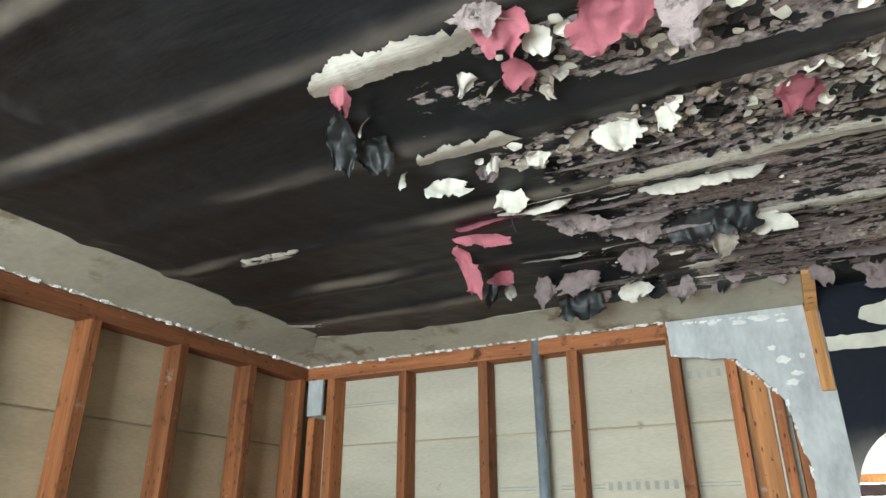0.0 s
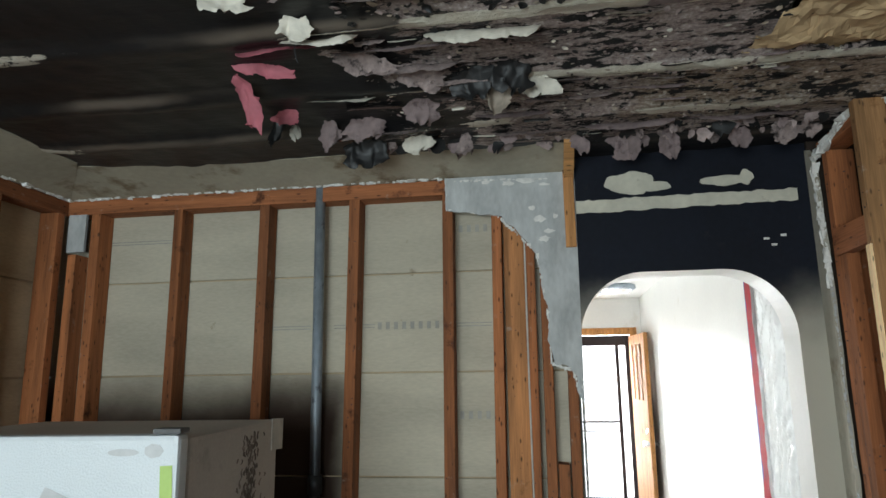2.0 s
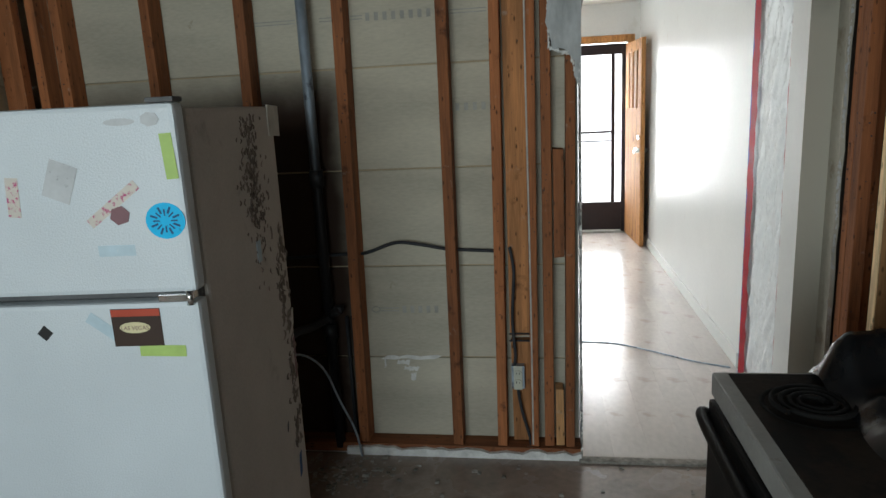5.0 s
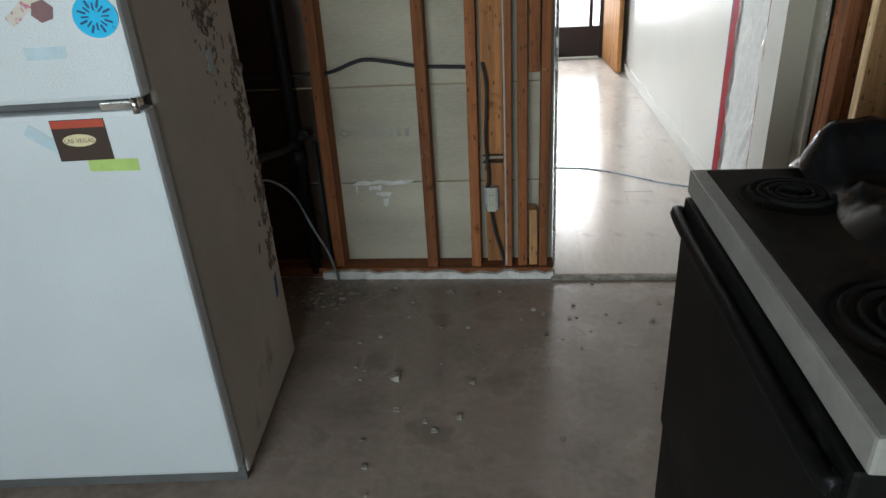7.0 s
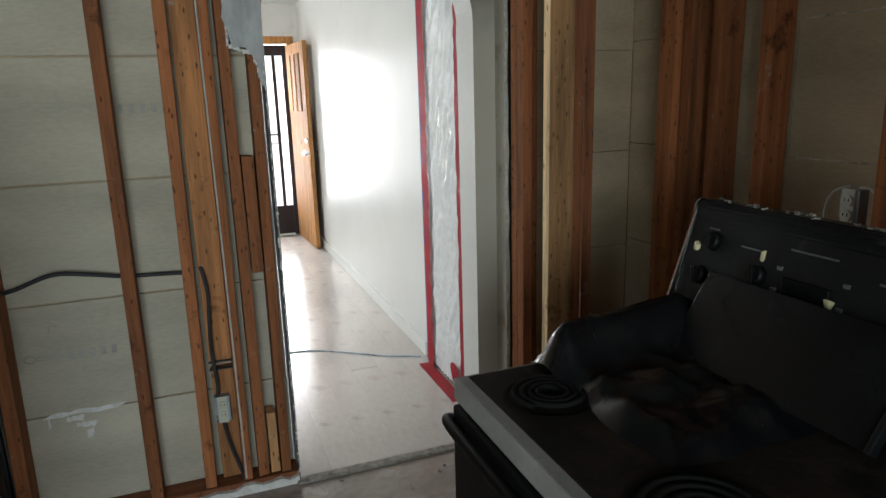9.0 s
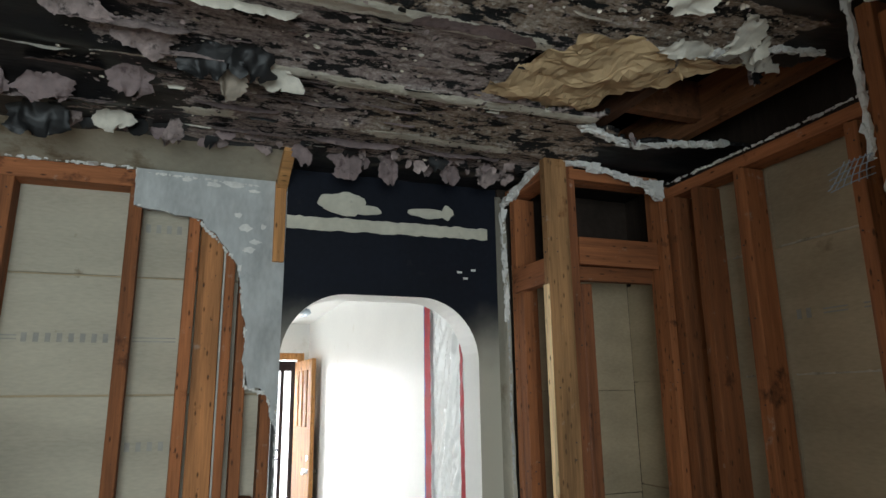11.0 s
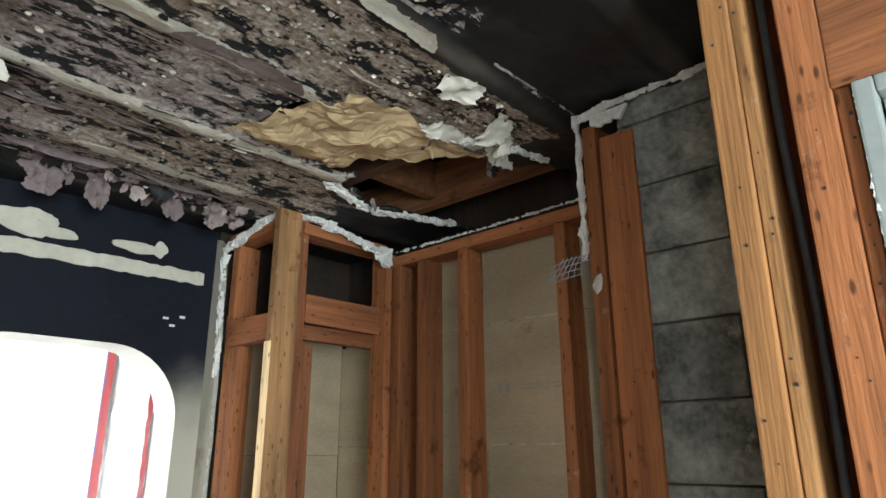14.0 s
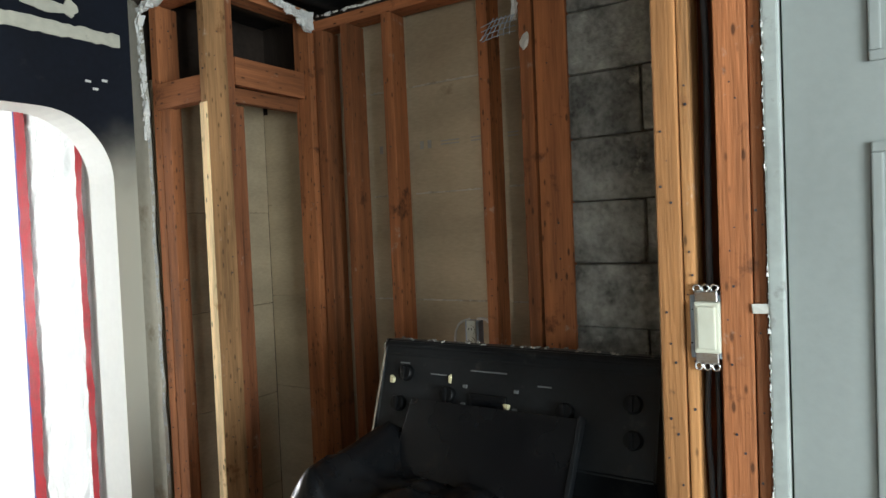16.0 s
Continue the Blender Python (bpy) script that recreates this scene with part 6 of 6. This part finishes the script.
def ribbon(x0, x1, y, w, curl, ci, seed, down=0.5, slope=0.0):
    """A long strip of paint along a seam, one edge free and curling down, both edges torn in notches."""
    rg = random.Random(seed)
    n, m = max(14, int((x1 - x0) / 0.005)), 7
    bm = bmesh.new()
    rows = []
    wide, back, notch = 1.0, 0.0, 0.0
    for i in range(n + 1):
        u = i / n
        x = x0 + (x1 - x0) * u
        wide = 0.92 * wide + 0.08 * rg.uniform(0.3, 1.5)
        back = 0.93 * back + 0.07 * rg.uniform(-0.6, 0.6)
        notch = rg.uniform(0.05, 0.3) if rg.random() < 0.05 else notch * 0.8
        ww = w * max(0.12, wide - notch + rg.uniform(-0.03, 0.03)) * min(1, (7 * u) ** 0.6 + 0.08, (7 * (1 - u)) ** 0.6 + 0.08)
        bend = max(0.06, curl * (0.75 + 0.9 * nz(x, y, 6, 70)))
        row = []
        for j in range(m + 1):
            v = j / m
            a = down + bend * v
            yy = y + slope * (x - x0) + back * w * (1 - v) + 0.025 * w * rg.uniform(-1, 1) * (j == 0)
            yv = yy - ww * (math.sin(a) - math.sin(down)) / bend
            row.append(bm.verts.new((x + 0.003 * nz(x, v, 30, 71), yv, min(ceiling_z(x, yv), ceiling_z(x, yy)) - 0.004 - ww * (math.cos(down) - math.cos(a)) / bend * 0.8 + 0.0015 * nz(x, v * w, 60, 72))))
        rows.append(row)
    for ra, rb in zip(rows, rows[1:]):
        for j in range(m):
            bm.faces.new((ra[j], rb[j], rb[j + 1], ra[j + 1])).smooth = True
    solid("paint_strip", bm, CREAM_STRIP if ci == 0 else COLOURS[ci][0], ("long " + COLOURS[ci][1]).replace("peel", "strip"), "paint strip", group="paint strips along the seams")


for k, (x0, x1, y, w, curl, ci, down) in enumerate((
        # flat pale strips that still stick to the seams
        (-0.6, -0.16, 0.925, 0.1, 0.25, 0, 0.05), (-0.54, -0.29, 1.245, 0.085, 0.25, 0, 0.05), (0.44, 0.82, 1.19, 0.055, 0.3, 0, 0.05), (0.48, 0.82, 0.85, 0.055, 0.3, 5, 0.05),
        (0.56, 0.73, 0.91, 0.018, 0.4, 0, 0.1), (0.16, 0.42, 1.535, 0.055, 0.5, 0, 0.2), (0.41, 0.74, 1.545, 0.07, 0.4, 6, 0.1), (0.29, 0.71, 1.885, 0.032, 0.5, 0, 0.3),
        (0.48, 0.74, 2.185, 0.042, 0.4, 0, 0.1), (-0.55, -0.33, 1.945, 0.055, 0.6, 0, 0.2), (-0.28, -0.14, 1.885, 0.05, 0.7, 0, 0.3), (-0.45, -0.26, 2.035, 0.05, 0.7, 6, 0.2),
        (-0.47, -0.1, 1.525, 0.034, 0.6, 0, 0.3), (0.75, 1.02, 1.885, 0.02, 0.6, 0, 0.3), (0.05, 0.3, 1.9, 0.035, 0.7, 1, 0.3), (0.72, 1.0, 2.17, 0.03, 0.6, 4, 0.3),
        # loose strips that hang
        (-0.115, 0.175, 1.6, 0.1, 1.0, 0, 0.35), (-0.47, -0.27, 1.545, 0.085, 0.9, 0, 0.4), (-0.62, -0.37, 1.6, 0.05, 0.8, 2, 0.4), (-0.57, -0.25, 2.19, 0.07, 0.9, 1, 0.5),
        (-0.33, -0.05, 1.76, 0.08, 0.8, 1, 0.5), (-0.6, -0.25, 2.22, 0.035, 0.8, 0, 0.5), (0.0, 0.3, 2.32, 0.045, 1.0, 1, 0.5), (0.1, 0.4, 2.05, 0.04, 0.9, 1, 0.5),
        (-0.3, 0.05, 1.42, 0.05, 0.7, 1, 0.5), (-0.38, -0.08, 1.66, 0.05, 0.7, 6, 0.5), (0.02, 0.28, 1.99, 0.04, 0.8, 4, 0.5), (0.35, 0.6, 2.02, 0.03, 0.8, 6, 0.5),
        (-0.05, 0.2, 2.14, 0.04, 0.8, 6, 0.5), (-0.15, 0.1, 1.84, 0.045, 0.9, 1, 0.5), (0.3, 0.62, 2.3, 0.05, 1.0, 6, 0.6), (0.65, 1.0, 2.3, 0.04, 0.9, 6, 0.6))):
    ribbon(x0, x1, y, w, curl, ci, 200 + k, down)
for k in range(70):
    x, y = rr.uniform(-0.4, 0.95), rr.choice((1.42, 1.6, 1.66, 1.75, 1.84, 1.9, 1.96, 2.02, 2.1, 2.2, 2.28, 2.36)) + rr.uniform(-0.03, 0.03)
    if not in_hole(x, y) and damage(x, y) > -0.1:
        ribbon(x, x + rr.uniform(0.03, 0.11), y, rr.uniform(0.01, 0.026), rr.uniform(0.4, 1.4), rr.choice((0, 1, 1, 3, 3, 4, 6)), 400 + k, rr.uniform(0.1, 0.7))

# torn edges round the hole
crumbs("torn_edge", None, [(1.12, 1.93, 2.452), (1.25, 1.99, 2.452), (1.38, 2.03, 2.45), (1.5, 1.98, 2.45), (1.68, 1.9, 2.44)], 0.017, 75, PLASTER_W, 71, "broken white plaster rim of the ceiling hole")
crumbs("torn_edge", None, [(1.2, 1.44, 2.452), (1.34, 1.36, 2.45), (1.46, 1.34, 2.45)], 0.018, 40, PLASTER_W, 72, "broken white plaster rim of the ceiling hole")
for k, (x, y) in enumerate(((1.33, 1.96), (1.16, 1.53), (1.36, 1.47))):
    bm = bmesh.new()
    flake(bm, x, y, ZC - 0.005, 0.055, 0.5, 1.0, 0.8, k * 1.3, -1.4, 0, rr)
    solid("insulation_scrap", bm, KRAFT if k % 2 else GREYPINK, "torn scrap hanging in the ceiling hole", "scrap", group="scraps in the hole")
# scrap of wire mesh at the broken corner
bm = bmesh.new()
for k in range(6):
    tube(bm, [(1.26, 1.12 + 0.012 * k, 2.075), (1.255, 1.13 + 0.016 * k, 2.05 - 0.004 * k), (1.25, 1.13 + 0.018 * k, 2.02)], 0.0012, 5)
for k in range(4):
    tube(bm, [(1.256, 1.115, 2.07 - 0.014 * k), (1.254, 1.17, 2.066 - 0.014 * k), (1.252, 1.215, 2.055 - 0.013 * k)], 0.0012, 5)
solid("wire_mesh", bm, GALV, "bent scrap of plaster wire mesh", "wire mesh")
bm = bmesh.new()
flake(bm, 1.262, 1.09, 2.02, 0.05, 0.7, 1, 0.8, 1.2, -0.9, 0, rr)
solid("plaster_scrap", bm, PLASTER_W, "small white plaster scrap on the stud edge", "scrap")

# floor debris
bm = bmesh.new()
rr = random.Random(21)
for k in range(230):
    x, y = rr.uniform(-0.8, 1.0), 2.62 - abs(rr.gauss(0, 0.5))
    if k < 130:
        x, y = rr.gauss(-0.7, 0.12), 2.5 + rr.gauss(0, 0.1)
    if y > 2.64 or (x < -0.55 and y < 2.12) or (x > 0.44 and y < 1.46):
        continue
    s = rr.uniform(0.002, 0.009) * (2 if rr.random() < 0.06 else 1)
    box(bm, x - s, x + s * rr.uniform(0.5, 1.5), y - s, y + s, 0.0, s * rr.uniform(0.4, 1.1), 0, s * 0.3)
for v in bm.verts:
    v.co.z = max(v.co.z, 0.0002)
solid("floor_crumbs", bm, RUBBLE, "plaster crumbs and chips scattered on the floor", "debris", "stuff")

cable("hanging_wire", [(-0.42, 1.52, 2.462), (-0.418, 1.521, 2.43), (-0.423, 1.519, 2.4), (-0.419, 1.522, 2.372), (-0.414, 1.52, 2.362)], 0.0012, CABLE_B, "thin bent wire hanging from the ceiling", "wire")
bm = bmesh.new()
rr = random.Random(31)
for k in range(70):
    x, y, s = rr.uniform(1.088, 1.12), rr.uniform(SY0 + 0.05, SY1), rr.uniform(0.001, 0.004)
    box(bm, x - s, x + s, y - s, y + s, 1.2245, 1.2255 + s, 0, s * 0.2)
solid("panel_crumbs", bm, RUBBLE, "plaster crumbs lying on top of the control panel", "debris", "stuff")

# ---- hall things ----
leaf = thing("front_door", (1.045, 7.49, 0), "varnished wooden front door standing open with three slit panes", "door", turn=0)
LA = pose(1.05, 7.49, 0, 0, 0, -86.5)


def leafbox(nme, m, d, label="", parent=leaf, bev=0.003):
    b2 = bmesh.new()
    box(b2, *d, bev)
    bmesh.ops.transform(b2, matrix=LA, verts=b2.verts[:])
    return part(nme, b2, m, parent, label)


for d in ((0.0, 0.78, -0.02, 0.02, 0.01, 1.35), (0.0, 0.16, -0.02, 0.02, 1.35, 2.0), (0.62, 0.78, -0.02, 0.02, 1.35, 2.0), (0.16, 0.62, -0.02, 0.02, 1.9, 2.0), (0.22, 0.36, -0.02, 0.02, 1.35, 1.9), (0.42, 0.56, -0.02, 0.02, 1.35, 1.9)):
    leafbox("door_board", W_DOOR, d)
for x in (0.16, 0.36, 0.56):
    leafbox("pane", GLASS, (x, x + 0.06, -0.004, 0.004, 1.35, 1.9), "slit pane", bev=0)
bm = bmesh.new()
cyl(bm, (0.71, -0.07, 0.95), (0.71, 0.07, 0.95), 0.024, 16)
cyl(bm, (0.71, -0.035, 1.07), (0.71, 0.035, 1.07), 0.02, 16)
bmesh.ops.transform(bm, matrix=LA, verts=bm.verts[:])
part("knob", bm, CHROME, leaf, "metal knob and deadbolt")

storm = thing("storm_door", (0.62, 7.6, 0), "dark framed glass storm door with a kick panel", "door")
for nme, d in (("frame", (0.2, 0.25, 0.0, 2.02)), ("frame", (1.0, 1.045, 0.0, 2.02)), ("frame", (0.25, 1.0, 1.915, 2.02)), ("mullion", (0.892, 0.928, 0.33, 1.915)), ("bar", (0.25, 0.892, 1.092, 1.112)), ("bar", (0.25, 0.892, 1.0, 1.012))):
    boxpart(nme, storm, DARK_FRAME, (d[0], d[1], 7.58, 7.62, d[2], d[3]), 0.003)
boxpart("kick_panel", storm, DARK_FRAME, (0.25, 1.0, 7.585, 7.615, 0.02, 0.33), 0.003, "dark brown kick panel")
g = boxpart("pane", storm, GLASS, (0.25, 1.0, 7.598, 7.602, 0.33, 1.915), 0)
g.visible_shadow = False

# plastic sheet and red tape over a side opening
sheet = thing("plastic_sheet", (1.16, 3.34, 0), "wrinkled milky plastic sheet taped over a side doorway", "plastic sheet")


def crease(y, z):
    """Slanting pull folds, deep near the tape, with finer puckers between them."""
    a = abs(nz(y * 3.2 + z * 0.9, z * 0.5, 7.5, 60))
    b = abs(nz(y * 3.0 + z * 1.3, z * 0.8, 15.0, 61))
    return 0.026 * a + 0.018 * b + 0.005 * nz(y * 2.0 + z, z, 34, 62)


bm = bmesh.new()
nu, nv = 44, 190
grid = []
for j in range(nv + 1):
    for i in range(nu + 1):
        y, z = 3.05 + 0.46 * i / nu, 0.02 + 2.28 * j / nv
        hold = min(1, 0.15 + 7 * min(i / nu, 1 - i / nu))
        grid.append(bm.verts.new((1.166 - hold * crease(y, z), y, z)))
for j in range(nv):
    for i in range(nu):
        a = j * (nu + 1) + i
        bm.faces.new((grid[a], grid[a + 1], grid[a + nu + 2], grid[a + nu + 1])).smooth = True
part("film", bm, POLY_CLEAR, sheet)
for y0, y1, x in ((3.475, 3.57, 1.143), (3.04, 3.09, 1.146)):
    bm = bmesh.new()
    n = 90
    pa, pb = [], []
    for k in range(n + 1):
        z = 2.32 * k / n
        w = 0.008 * nz(z, y0, 5, 62)
        pa.append((x + 0.006 * nz(z, y0, 17, 63), y0 + w + 0.004 * nz(z, y0, 30, 65), z))
        pb.append((x + 0.002 + 0.006 * nz(z, y1, 17, 64), y1 + w * 0.6 + 0.004 * nz(z, y1, 30, 66), z))
    ra, rb = [bm.verts.new(p) for p in pa], [bm.verts.new(p) for p in pb]
    for k in range(n):
        bm.faces.new((ra[k], ra[k + 1], rb[k + 1], rb[k])).smooth = True
    part("tape_strip", bm, TAPE, sheet, "red tape strip")
boxpart("tape_strip", sheet, TAPE_BLUE, (1.15, 1.157, 3.572, 3.596, 0.0, 2.3), 0, "thin blue tape edge")
boxpart("tape_strip", sheet, TAPE, (1.085, 1.15, 3.05, 3.56, 0.0005, 0.003), 0, "red tape strip on the floor")
bm = bmesh.new()
flake_at = [(1.139, 3.16 + 0.05 * math.cos(a) * (1 + 0.25 * math.sin(3 * a)), 0.1 + 0.055 * math.sin(a)) for a in np.linspace(0, 6.28, 12)[:-1]]
bm.faces.new([bm.verts.new(p) for p in flake_at])
part("tape_strip", bm, TAPE, sheet, "torn bit of red tape")

cable("extension_cord", [(0.3, 4.05, 0.0), (0.55, 4.02, 0.0), (0.75, 3.9, 0.0), (0.95, 3.75, 0.0), (1.13, 3.66, 0.0)], 0.007, GALV, "grey cord lying on the hall floor", "cord")
lamp = thing("ceiling_lamp", (0.8, 6.4, ZH), "round flush ceiling lamp with a dark rim", "ceiling lamp")
bm = bmesh.new()
prof = [(0.19, 0.0), (0.2, -0.03), (0.17, -0.05), (0.15, -0.035), (0.15, 0.0)]
rings = [[bm.verts.new((0.8 + q * math.cos(2 * math.pi * k / 32), 6.4 + q * math.sin(2 * math.pi * k / 32), ZH + z)) for k in range(32)] for q, z in prof]
for a, c in zip(rings, rings[1:]):
    for k in range(32):
        bm.faces.new((a[k], a[(k + 1) % 32], c[(k + 1) % 32], c[k])).smooth = True
part("rim", bm, GALV, lamp)
bm = bmesh.new()
bmesh.ops.create_uvsphere(bm, u_segments=24, v_segments=12, radius=0.15)
for v in bm.verts:
    v.co.z *= 0.35
bmesh.ops.translate(bm, verts=bm.verts[:], vec=(0.8, 6.4, ZH - 0.02))
part("diffuser", bm, WHITE_WALL, lamp)

# ---- hall floor boards ----
rr = random.Random(4)
plank_meshes = {}
w, length = 0.15, 1.2
for i in range(int(3.2 / w)):
    x0 = 1.165 - (i + 1) * w
    y = 2.674 - rr.uniform(0.0, 0.6)
    while y < 7.5:
        a, b = max(y, 2.674), min(y + length, 7.49)
        if b - a > 0.05 and x0 > -1.92:
            key = round(b - a, 2)
            if key not in plank_meshes:
                bm = bmesh.new()
                box(bm, 0.0001, w - 0.0001, 0.0002, key - 0.0002, -0.008, 0.0)
                me = bpy.data.meshes.new("plank")
                bm.to_mesh(me)
                bm.free()
                me.materials.append(PLANK)
                plank_meshes[key] = me
            p = new("plank", plank_meshes[key])
            p.parent = floor_hall
            p.location = (x0, a, -0.001)
        y += length
